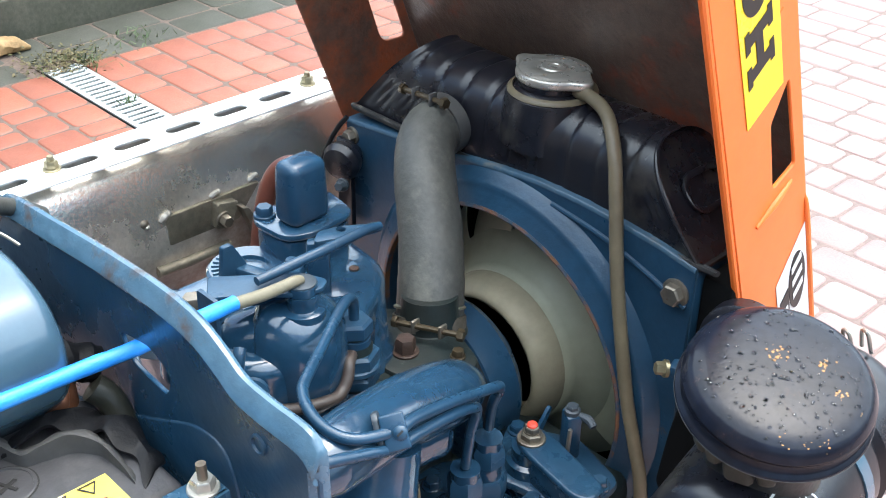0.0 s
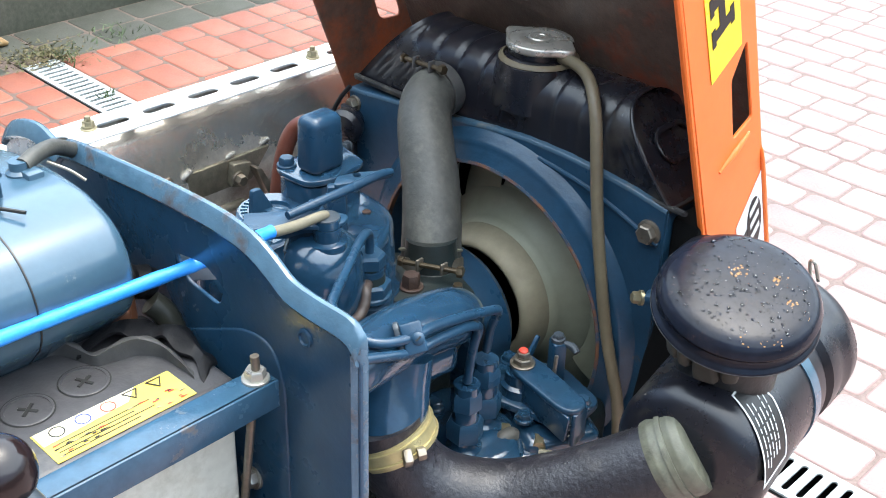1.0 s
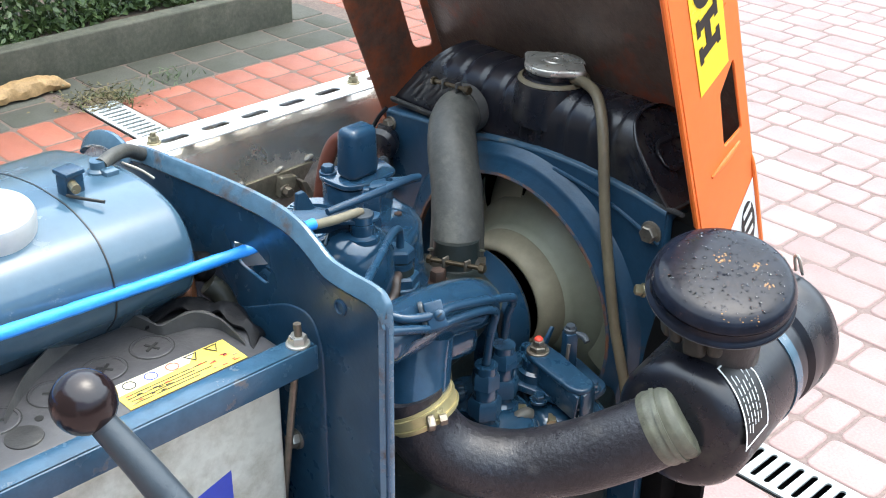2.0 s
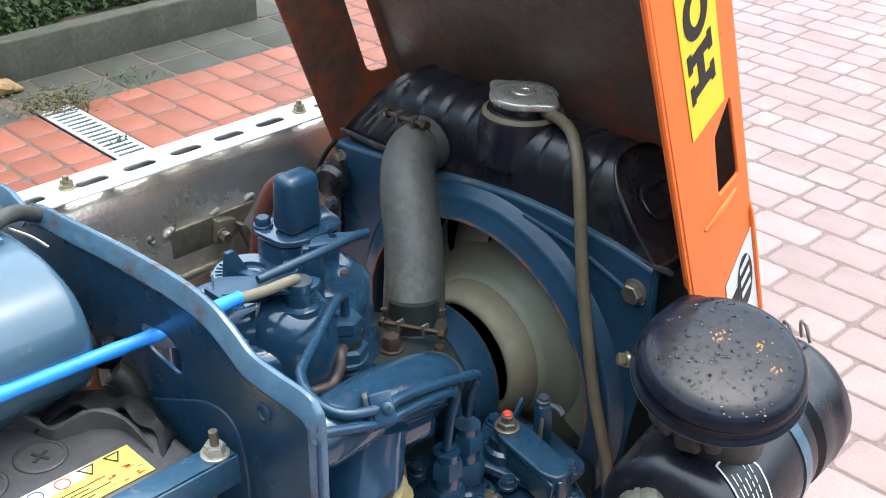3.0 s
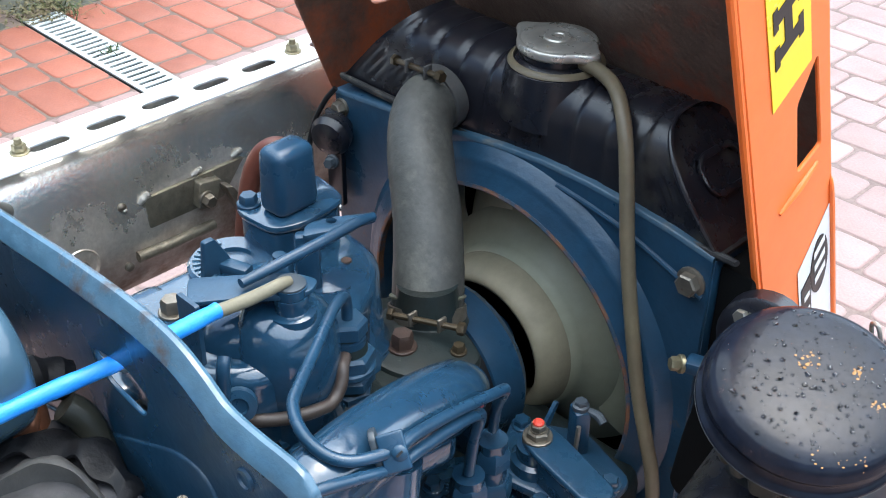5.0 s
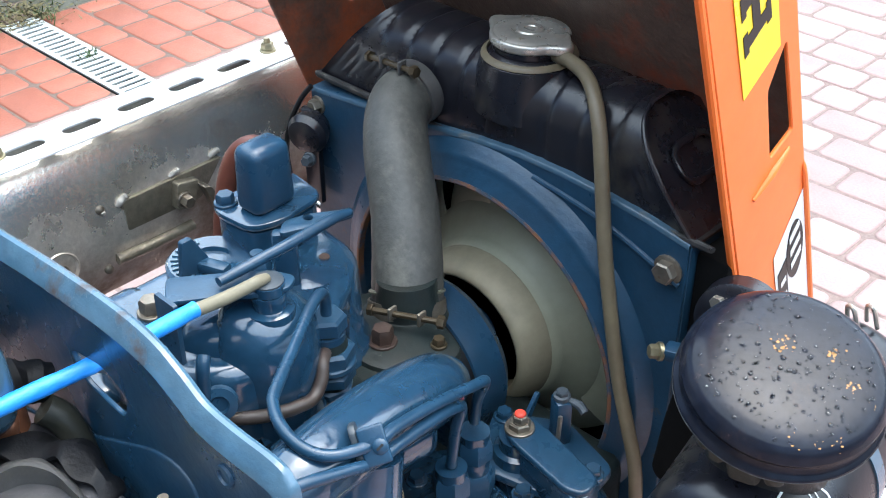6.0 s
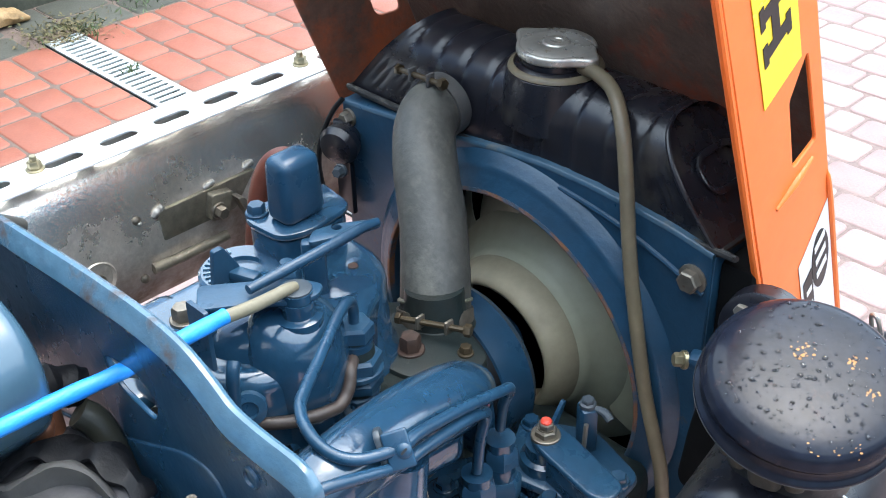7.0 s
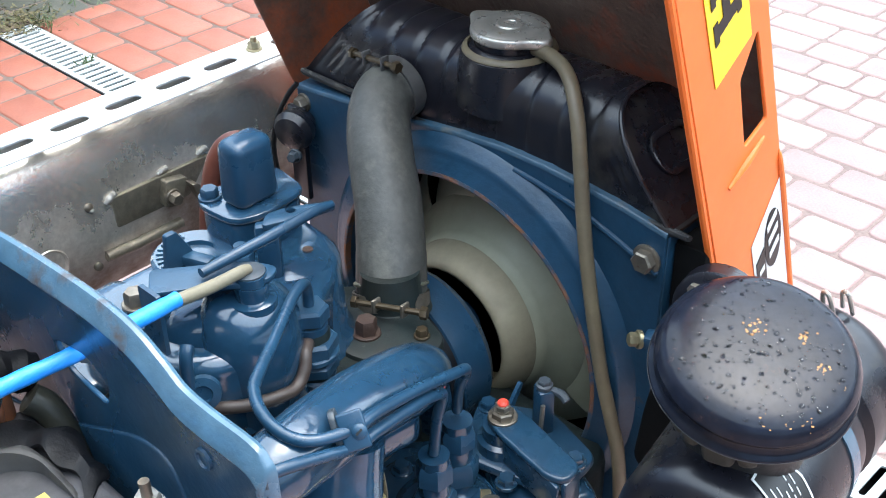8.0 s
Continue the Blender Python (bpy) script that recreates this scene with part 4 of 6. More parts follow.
part("end_rim", tube([(tank_half(z)[1] - 0.0005, y, z) for y, z in ((0.6040, TZ0 + 0.002), (0.6035, 0.985), (0.6045, 1.002), (0.6090, 1.018), (0.6190, 1.0305), (0.6330, 1.0370))], [0.0018, 0.0022, 0.0024, 0.0022, 0.0020, 0.0012], 10, 5), BLACK, tank)
CX, CY = 0.018, 0.641
part("filler_boss", lathe((CX, CY, 0.996), UP, [(0.0415, 0), (0.0405, 0.014), (0.0390, 0.028), (0.0365, 0.0395), (0.0300, 0.0435), (0.0275, 0.0450), (0.0275, 0.0510), (0, 0.051)], 48), BLACK, tank)
part("neck_stain", lathe((CX, CY, 1.0335), UP, [(0.0362, 0.0030), (0.0355, 0.0046), (0.0338, 0.0060), (0.0318, 0.0066), (0.0314, 0.0050), (0.0362, 0.0030)], 56), TUBE_MAT, tank, "ring of dried brown coolant residue")
cap_out = []
for k in range(96):
    a = k * math.tau / 96
    lobe = max(0.0, math.cos(a + 0.05)) ** 26 + max(0.0, math.cos(a + 0.05 - math.pi)) ** 26
    cap_out.append((CX + (0.0300 + 0.0098 * lobe) * math.cos(a), CY + (0.0300 + 0.0098 * lobe) * math.sin(a)))
part("radiator_cap", join(slab(cap_out, xy(1.0462), 0.0078, (), 0.0028, 4), lathe((CX, CY, 1.0530), UP, [(0.0280, 0), (0.0268, 0.0012), (0.0200, 0.0022), (0.0135, 0.0024), (0.0125, 0.0018), (0.0105, 0.0018), (0.0095, 0.0028), (0.0050, 0.0030), (0.0042, 0.0022), (0, 0.0022)], 44)), CHROME, radiator, "dull silver pressed steel cap", 40)
part("overflow_tube", tube([(0.030, 0.640, 1.0430), (0.046, 0.638, 1.0440), (0.062, 0.634, 1.0455), (0.083, 0.624, 1.0450), (0.100, 0.612, 1.039), (0.115, 0.600, 1.023), (0.125, 0.593, 0.994), (0.134, 0.588, 0.955), (0.144, 0.585, 0.912), (0.161, 0.582, 0.846), (0.176, 0.579, 0.807), (0.188, 0.576, 0.775), (0.196, 0.576, 0.700)], 0.0053, 14, 6), TUBE_MAT, radiator, "yellowed rubber overflow tube")

# ---------------------------------------------------------------- coolant hose
hose = thing("coolant_hose", (0.027, 0.5, 0.88), "thick aged grey rubber coolant hose bent downwards", "hose")
part("hose_body", tube([(-0.062, 0.606, 0.992), (-0.060, 0.585, 0.990), (-0.047, 0.565, 0.981), (-0.026, 0.547, 0.962), (-0.007, 0.534, 0.940), (0.009, 0.520, 0.918), (0.020, 0.509, 0.898), (0.0285, 0.500, 0.876)], [0.0240, 0.0240, 0.0245, 0.0250, 0.0254, 0.0260, 0.0264, 0.0262], 32, 6, 0.008, 4), RUBBER, hose)
part("hose_end", lathe((0.0215, 0.5070, 0.8935), (-0.40, 0.40, 1), [(0.0262, -0.0014), (0.0281, -0.0008), (0.0283, 0.0006), (0.0262, 0.0020)], 40), CUFF, hose, "frayed pale hose rim")


def hose_clamp(at, d, r, bolt_from, bolt_to, parent, mat):
    c = part("hose_clamp", lathe(at, d, [(r - 0.001, -0.006), (r + 0.0015, -0.006), (r + 0.002, 0), (r + 0.0015, 0.006), (r - 0.001, 0.006)], 32), mat, parent, "dull metal band clamp with a long screw")
    dd = (Vector(bolt_to) - Vector(bolt_from)).normalized()
    part("clamp_screw", join(tube([bolt_from, bolt_to], 0.0024, 10, 1), hexhead(Vector(bolt_to), dd, 0.0085, 0.005), hexhead(Vector(bolt_from), -dd, 0.008, 0.004)), DARK_BRASS, c)
    mid = (Vector(bolt_from) + Vector(bolt_to)) / 2
    part("clamp_lug", join(block(Vector(bolt_from) * 0.7 + Vector(bolt_to) * 0.3, (0.0025, 0.008, 0.011), 0.0008), block(mid + (Vector(bolt_to) - mid) * 0.5, (0.0025, 0.008, 0.011), 0.0008)), mat, c)
    return c


part("hose_tail", lathe((0.0290, 0.4990, 0.8700), (-0.35, 0.35, 1), [(0.0245, 0), (0.0268, 0.001), (0.0272, 0.010), (0.0270, 0.021), (0.0250, 0.0225)], 36), BLACK_PLASTIC, hose, "oily black hose tail")
hose_clamp((0.0255, 0.5025, 0.8835), (-0.35, 0.35, 1), 0.0272, (0.0270, 0.4680, 0.9000), (0.0705, 0.4890, 0.9010), hose, OLD_STEEL)
hose_clamp((-0.061, 0.599, 0.992), (0.05, -1, -0.1), 0.0240, (-0.094, 0.586, 1.016), (-0.047, 0.584, 1.020), hose, RUBBER_DUST)

# ---------------------------------------------------------------- bonnet, standing open
bonnet = thing("bonnet", (0, 0.72, 0.86), "open orange sheet steel bonnet with bare brown inside", "bonnet")
SL = -0.385


def hood_lay(x):
    return lambda u, v, w: (x + w, u + SL * (v - 1.0), v)


HB, HT = 0.80, 1.31
side_out = rounded([(0.600, HB), (0.688, HB), (0.688, HT), (0.596, HT)], [0.01, 0.0, 0.0, 0.01], 3)
vent = rounded([(0.647, 1.030), (0.675, 1.042), (0.6735, 1.112), (0.650, 1.083)], 0.003, 3)
right = part("side_panel", slab(side_out, hood_lay(0.2195), 0.003, [vent], 0.001, 1), ORANGE, bonnet)
slotl = rounded([(0.672, 1.000), (0.701, 0.998), (0.701, 1.115), (0.676, 1.115)], 0.008, 4)
left_out = rounded([(0.600, HB), (0.712, HB), (0.712, HT), (0.596, HT)], [0.01, 0.0, 0.0, 0.01], 3)
left = part("side_panel", slab(left_out, hood_lay(-0.2225), 0.003, [slotl], 0.001, 1), RUSTY_PRIMER, bonnet, "bare brown inside of the side panel")
part("top_panel", slab([(-0.222, HB), (0.219, HB), (0.219, HT), (-0.222, HT)], lambda u, v, w: (u, 0.7125 - 0.026 * (u + 0.222) / 0.441 + SL * (v - 1.0) + w, v), 0.003), PRIMER, bonnet, "bare brown inside with orange overspray")
part("front_return", tube([(0.2195, 0.5975 + SL * (HB - 1.0), HB), (0.2195, 0.5965, 1.0), (0.2195, 0.5955 + SL * (HT - 1.0), HT)], 0.0028, 10, 6), ORANGE, right)
part("rear_fold", tube([(0.2220, 0.6865 + SL * (HB - 1.0), HB), (0.2222, 0.6865 + SL * -0.02, 0.98), (0.2215, 0.6865 + SL * 0.01, 1.01)], [0.0032, 0.0032, 0.0012], 10, 6), ORANGE, right)
part("stiffening_ridge", tube([(0.2228, 0.6215, 1.005), (0.2232, 0.6395, 1.017), (0.2228, 0.658, 1.029)], [0.0015, 0.003, 0.0015], 8, 4), ORANGE, right)
sticker = part("maker_sticker", slab([(0.6225, 1.088), (0.6655, 1.112), (0.668, 1.29), (0.620, 1.29)], hood_lay(0.2228), 0.0004), YELLOW, right, "yellow vinyl sticker with heavy black letters")
ink = []
for v0, v1 in ((-0.0165, -0.0080), (0.0080, 0.0165)):
    leg = [(0.6270, v0 - 0.003), (0.6320, v0 - 0.003), (0.6320, v0), (0.6525, v0), (0.6525, v0 - 0.003), (0.6575, v0 - 0.003), (0.6575, v1 + 0.003), (0.6525, v1 + 0.003), (0.6525, v1), (0.6320, v1), (0.6320, v1 + 0.003), (0.6270, v1 + 0.003)]
    ink.append(slab([(u, v + 1.1370 + 0.60 * (u - 0.6285)) for u, v in leg], hood_lay(0.2234), 0.0003))
ink.append(slab([(u, v + 1.1370 + 0.60 * (u - 0.6285)) for u, v in ((0.638, -0.008), (0.646, -0.008), (0.646, 0.008), (0.638, 0.008))], hood_lay(0.2234), 0.0003))
for zc in (1.1885, 1.2320, 1.2755):
    ring_o, ring_i = ([(0.6425 + ra * math.cos(a), zc + rb * math.sin(a) + 0.60 * ra * math.cos(a)) for a in (k * math.tau / 32 for k in range(32))] for ra, rb in ((0.0150, 0.0195), (0.0070, 0.0105)))
    ink.append(slab(ring_o, hood_lay(0.2234), 0.0003, [ring_i]))
for piece in ink:
    part("black_mark", piece, INK, sticker)
badge = part("capacity_sticker", slab([(0.641, 0.865), (0.684, 0.865), (0.684, 0.985), (0.641, 0.938)], hood_lay(0.2228), 0.0004), WHITE, right, "white vinyl sticker with a black oval")
part("oval_mark", slab([(0.668 + 0.0115 * math.cos(a), 0.933 + 0.026 * math.sin(a) + 0.010 * math.cos(a)) for a in (k * math.tau / 28 for k in range(28))], hood_lay(0.2234), 0.0004), INK, badge)
for k in range(3):
    part("white_bar", slab([(0.661, 0.915 + 0.013 * k), (0.675, 0.928 + 0.013 * k), (0.675, 0.934 + 0.013 * k), (0.661, 0.921 + 0.013 * k)], hood_lay(0.2240), 0.0003), WHITE, badge)
part("black_mark", slab([(0.644, 0.868), (0.656, 0.868), (0.656, 0.930), (0.644, 0.918)], hood_lay(0.2234), 0.0004), INK, badge)
for k in range(3):
    part("white_bar", slab([(0.6465, 0.872 + 0.016 * k), (0.6535, 0.877 + 0.016 * k), (0.6535, 0.882 + 0.016 * k), (0.6465, 0.877 + 0.016 * k)], hood_lay(0.2240), 0.0003), WHITE, badge)

# ---------------------------------------------------------------- firewall
bulk = thing("firewall", (0, 0.25, 0.6), "blue painted steel bulkhead plate with chipped top edge", "bulkhead")
TOP_EDGE = [(-0.186, 1.022), (-0.173, 1.032), (-0.150, 1.040), (-0.129, 1.042), (-0.104, 1.036), (-0.086, 1.046), (-0.020, 1.053), (0.030, 1.058), (0.080, 1.061), (0.110, 1.0605), (0.130, 1.057), (0.148, 1.049), (0.163, 1.041), (0.185, 1.039), (0.212, 1.039), (0.222, 1.034), (0.2265, 1.020)]
wall_pts = [(-0.186, 0.58), (0.2265, 0.58), *[(x, z - 0.008) for x, z in reversed(TOP_EDGE)]]
wall_hole = rounded([(0.043, 1.009), (0.076, 1.015), (0.096, 1.006), (0.090, 0.989), (0.054, 0.993)], 0.006, 4)
bulk_plate = part("plate", slab(wall_pts, xz(0.2385), 0.003, [wall_hole], 0.0006, 1), BLUE, bulk)
rim_bm = bmesh.new()
prev = None
rim_line = [(x, 0, z) for x, z in TOP_EDGE] + [(0.2265, 0, 0.95), (0.2265, 0, 0.80), (0.2265, 0, 0.60)]
RIM = ((0.2385, -0.0155), (0.2362, -0.0140), (0.2352, -0.0118), (0.2358, -0.0100), (0.2398, -0.0022), (0.2412, -0.0004), (0.2435, 0.0), (0.2455, -0.0012), (0.2455, -0.006), (0.2420, -0.010))
for p in smooth_line(rim_line, 4):
    side = 0.006 if p[2] < 1.02 and p[0] > 0.2 else 0.0
    ring = [rim_bm.verts.new((p[0] + (dz * 0.4 if side else 0), y, p[2] + (0 if side else dz))) for y, dz in RIM]
    if prev:
        for k in range(len(RIM)):
            rim_bm.faces.new((prev[k], prev[(k + 1) % len(RIM)], ring[(k + 1) % len(RIM)], ring[k]))
    else:
        rim_bm.faces.new(ring)
    prev = ring
rim_bm.faces.new(prev)
part("folded_edge", rim_bm, EDGE, bulk_plate, "chipped blue edge, sky light put into its pale colour")
part("pressed_panel", slab(rounded([(-0.08, 0.60), (0.157, 0.60), (0.157, 0.962), (0.145, 0.988), (0.118, 0.986), (0.020, 0.937), (-0.08, 0.905)], [0.01, 0.01, 0.02, 0.02, 0.03, 0.03, 0.02], 5), xz(0.2368), 0.0030, (), 0.0015, 3), BLUE, bulk_plate)
# white block added behind the opening to show a bright patch there
part("pale_wrap", block((0.040, 0.2560, 0.9900), (0.036, 0.004, 0.024), 0.0015, 2, (18, -24, 6)), WHITE, bulk_plate, "white block added behind the opening to brighten it")
part("weld_mark", lathe((0.178, 0.2380, 1.0085), (0, -1, 0), [(0.0065, -0.001), (0.0060, 0.001), (0.0045, 0.0014), (0.004, 0), (0, 0)], 20), BLUE_WORN, bulk_plate)
part("tray_bolt", bolt((0.119, 0.2368, 0.862), (0, -1, 0.2), 0.012, 0.006), BOLT, bulk_plate)
part("rubber_sleeve", tube([(-0.044, 0.184, 1.060), (-0.050, 0.198, 1.062), (-0.062, 0.216, 1.057), (-0.074, 0.232, 1.046), (-0.082, 0.246, 1.036), (-0.09, 0.262, 1.022)], 0.0058, 12, 5), RUBBER, bulk)
part("hose_clip", tube([(-0.050, 0.204, 1.054), (-0.040, 0.214, 1.048), (-0.030, 0.220, 1.042)], 0.0011, 6, 4), BOLT, bulk, "thin bare wire")

# ---------------------------------------------------------------- fuel tank
ft = thing("fuel_tank", (-0.08, 0.1, 0.80), "blue painted sheet steel fuel tank with rounded sides", "fuel tank")
tank_out = rounded([(-0.215, 0.86), (-0.03, 0.885), (0.018, 0.952), (0.051, 0.988), (0.050, 1.022), (0.034, 1.044), (0.0, 1.055), (-0.050, 1.055), (-0.092, 1.049), (-0.170, 1.030), (-0.215, 0.99)], [0.02, 0.03, 0.03, 0.03, 0.025, 0.025, 0.03, 0.03, 0.03, 0.04, 0.04], 6)
ftank = part("tank_shell", slab(tank_out, xz(-0.10), 0.306, (), 0.014, 5), BLUE_TANK, ft, "", 60)
seam_c = Vector((-0.08, 0.95, 0))
seam_o = [tuple((Vector((x, z, 0)) - seam_c) * 1.0045 + seam_c)[:2] for x, z in tank_out]
part("seam", slab(seam_o, xz(0.134), 0.0011), INK, ftank, "thin dark seam")
part("filler_cap", lathe((-0.012, 0.076, 1.044), (0.12, 0, 1), [(0.029, 0), (0.029, 0.006), (0.0335, 0.007), (0.0340, 0.021), (0.0320, 0.025), (0.027, 0.026), (0.025, 0.025), (0, 0.0255)], 48), GREY_CAP, ft, "pale grey metal filler cap")
part("fuel_valve", join(block((-0.027, 0.149, 1.061), (0.014, 0.017, 0.019), 0.003, 2, (0, 0, 8)), block((-0.027, 0.149, 1.0715), (0.018, 0.017, 0.004), 0.0014, 2, (0, 0, 8)), lathe((-0.027, 0.149, 1.050), UP, [(0.0095, 0), (0.0095, 0.004), (0.007, 0.006), (0, 0.006)], 18)), BLUE, ft)
part("valve_lever", tube([(-0.016, 0.140, 1.058), (-0.004, 0.146, 1.058), (0.010, 0.156, 1.057)], 0.0013, 8, 4), INK, ft)
part("valve_nipple", tube([(-0.021, 0.147, 1.064), (-0.010, 0.145, 1.0635)], 0.0038, 10, 1), BRASS, ft, "brass nipple")
part("outlet_pipe", join(lathe((-0.046, 0.182, 1.050), UP, [(0.009, 0), (0.009, 0.006), (0.0065, 0.008), (0.0065, 0.014), (0, 0.014)], 16), block((-0.040, 0.186, 1.053), (0.020, 0.012, 0.012), 0.002)), BLUE_TANK, ft)

# ---------------------------------------------------------------- battery
bat = thing("battery", (0.08, 0.08, 0.78), "cream lead battery with dusty grey lid and vent plugs", "battery")
part("case", block((0.1085, 0.075, 0.865), (0.109, 0.240, 0.195), 0.006, 3), CREAM, bat, "cream plastic case")
lid = part("lid", block((0.1075, 0.075, 0.974), (0.103, 0.252, 0.028), 0.006, 3), BATTERY_TOP, bat, "dusty grey plastic lid")
for k, (x, y) in enumerate(((0.0980, 0.1325), (0.1000, 0.0945), (0.1025, 0.0545), (0.1060, 0.0150), (0.108, -0.024))):
    plug = part("vent_plug", lathe((x, y, 0.9872), UP, [(0.0150, 0), (0.0150, 0.0012), (0.0146, 0.0014), (0.0132, 0.0014), (0.0130, 0.0006), (0, 0.0006)], 36), BATTERY_TOP, lid)
    part("plug_gap", lathe((x, y, 0.9872), UP, [(0.0150, -0.0004), (0.0160, -0.0004), (0.0160, 0.0009), (0.0150, 0.0009), (0.0150, -0.0004)], 36), INK, plug)
    part("cross_slot", join(block((x, y, 0.9880), (0.0125, 0.0026, 0.0014), 0.0004, 1, (0, 0, 25 + 13 * k)), block((x, y, 0.9880), (0.0026, 0.0125, 0.0015), 0.0004, 1, (0, 0, 25 + 13 * k))), INK, plug)
part("dial_window", lathe((0.134, 0.020, 0.9874), UP, [(0.0125, 0), (0.0120, 0.0014), (0.009, 0.0016), (0, 0.0016)], 28), DUSTY_BLACK, lid, "dusty round charge window")
part("pin_hole", lathe((0.122, 0.036, 0.9874), UP, [(0.0030, 0), (0.0030, 0.0010), (0, 0.0010)], 14), INK, lid)
label = part("warning_label", slab([(0.1235, 0.083), (0.1540, 0.083), (0.1540, 0.174), (0.1235, 0.174)], xy(0.9882), 0.0004), LABEL_YELLOW, lid, "yellow and white warning label")
for k in range(5):
    yc = 0.096 + 0.0165 * k
    if k < 3:
        part("round_sign", slab(arc(0.1300, yc, 0.0048, 20), xy(0.9891), 0.0002, [arc(0.1300, yc, 0.0040, 20)]), (INK, LOGO_BLUE, RED_CAP)[k], label)
    else:
        part("triangle_sign", slab([(0.1345, yc), (0.1255, yc - 0.0055), (0.1255, yc + 0.0055)], xy(0.9891), 0.0002, [[(0.1330, yc), (0.1263, yc - 0.0040), (0.1263, yc + 0.0040)]]), INK, label)
rl = random.Random(4)
for k in range(26):
    x, y = rl.uniform(0.1385, 0.1525), rl.uniform(0.086, 0.168)
    part("print_mark", slab([(x, y), (x + 0.0011, y), (x + 0.0011, y + rl.uniform(0.002, 0.006)), (x, y + 0.002)], xy(0.9890), 0.0002), rl.choice((INK, RED_CAP, TAN)), label)
for k in range(4):
    part("text_bar", slab([(0.1395 + 0.0034 * k, 0.088), (0.1402 + 0.0034 * k, 0.088), (0.1402 + 0.0034 * k, 0.150 - 0.012 * (k % 2)), (0.1395 + 0.0034 * k, 0.150 - 0.012 * (k % 2))], xy(0.9887), 0.0002), INK, label)
part("label_strip", slab([(0.1240, 0.084), (0.1370, 0.084), (0.1340, 0.140), (0.1240, 0.150)], xy(0.9887), 0.0003), PALE_YELLOW, label)
ridge_bm = bmesh.new()
rows = []
for i, (x, y, up) in enumerate(smooth_line([(0.112, 0.018, 0.006), (0.092, 0.040, 0.012), (0.074, 0.066, 0.015), (0.060, 0.094, 0.016), (0.0545, 0.118, 0.016), (0.060, 0.133, 0.014), (0.074, 0.1405, 0.011), (0.088, 0.146, 0.009), (0.092, 0.156, 0.012), (0.096, 0.170, 0.014), (0.108, 0.180, 0.011), (0.126, 0.182, 0.007), (0.140, 0.182, 0.003)], 6)):
    out = Vector((-0.7, 0.45, 0)).normalized() * (0.0035 + 0.0005 * math.sin(i * 0.9))
    p = Vector((x, y, 0.9865))
    top = p + Vector((0, 0, up))
    rows.append([ridge_bm.verts.new(v) for v in (p - out * 0.4, top - out * 0.3, top + out * 0.6, top + out * 2.2 - Vector((0, 0, 0.003)), p + out * 2.6)])
for a, b in zip(rows, rows[1:]):
    for k in range(5):
        ridge_bm.faces.new((a[k], a[(k + 1) % 5], b[(k + 1) % 5], b[k]))
ridge_bm.faces.new(rows[0])
ridge_bm.faces.new(rows[-1])
part("lid_collar", ridge_bm, RUBBER_DUST, lid, "dusty curved rubber collar", 50)
part("terminal_clamp", join(block((0.058, 0.172, 1.000), (0.034, 0.016, 0.014), 0.005, 3, (0, 8, 60)), lathe((0.055, 0.186, 0.988), UP, [(0.010, 0), (0.0095, 0.018), (0.007, 0.021), (0, 0.021)], 18), bolt((0.062, 0.166, 1.007), (0.3, -0.2, 1), 0.009, 0.005)), COPPER, bat, "corroded copper terminal clamp")
flap = bmesh.new()
rows = []
for i, p in enumerate(smooth_line([(0.072, 0.148, 0.992), (0.073, 0.162, 0.997), (0.078, 0.176, 1.000), (0.088, 0.187, 0.994), (0.098, 0.194, 0.998), (0.112, 0.197, 0.994), (0.126, 0.197, 0.991), (0.140, 0.194, 0.988)], 6)):
    w = 0.011 + 0.003 * math.sin(i * 0.5)
    out = Vector((-0.6, 0.8, 0.0)) * w
    rows.append([flap.verts.new(v) for v in (p - out, p + Vector((0, 0, 0.003)), p + out + Vector((0, 0, -0.004)), p + out + Vector((0, 0, -0.006)), p + Vector((0, 0, 0.001)), p - out - Vector((0, 0, 0.002)))])
for a, b in zip(rows, rows[1:]):
    for k in range(6):
        flap.faces.new((a[k], a[(k + 1) % 6], b[(k + 1) % 6], b[k]))
flap.faces.new(rows[0])
flap.faces.new(rows[-1])
part("terminal_boot", flap, TAPE, bat, "wavy dusty black rubber boot", 60)
part("terminal_cover", join(tube([(0.052, 0.184, 1.006), (0.052, 0.196, 1.011), (0.056, 0.210, 1.004)], [0.007, 0.012, 0.010], 12, 5, 0.14, 5), block((0.040, 0.190, 1.012), (0.016, 0.014, 0.016), 0.003, 2, (10, 20, 30))), TAPE, bat, "wrinkled black tape wrapping")
part("battery_lead", tube([(0.068, 0.200, 1.000), (0.074, 0.207, 0.990), (0.084, 0.209, 0.968), (0.092, 0.209, 0.940), (0.096, 0.206, 0.88)], 0.0085, 14, 6), OLIVE, bat, "dark oily cable")

part("printed_mark", slab([(0.147, 0.910), (0.085, 0.8915), (0.100, 0.820), (0.147, 0.820)], lambda u, v, w: (0.1632 + w, u, v), 0.0003), LOGO_BLUE, bat, "printed blue triangle")
bat.location, bat.scale = (0.048, 0.094, 0.743), (1.05, 1.05, 1.05)
bar = thing("battery_clamp", (0.154, 0.2175, 0.743), "blue angle iron clamp bar across the battery top", "clamp bar")
bar_bm = join(block((0.1540, 0.085, 0.9735), (0.020, 0.285, 0.004), 0.0012), block((0.1625, 0.085, 0.965), (0.004, 0.285, 0.021), 0.0012))
part("angle_bar", bar_bm, BLUE_BAR, bar)
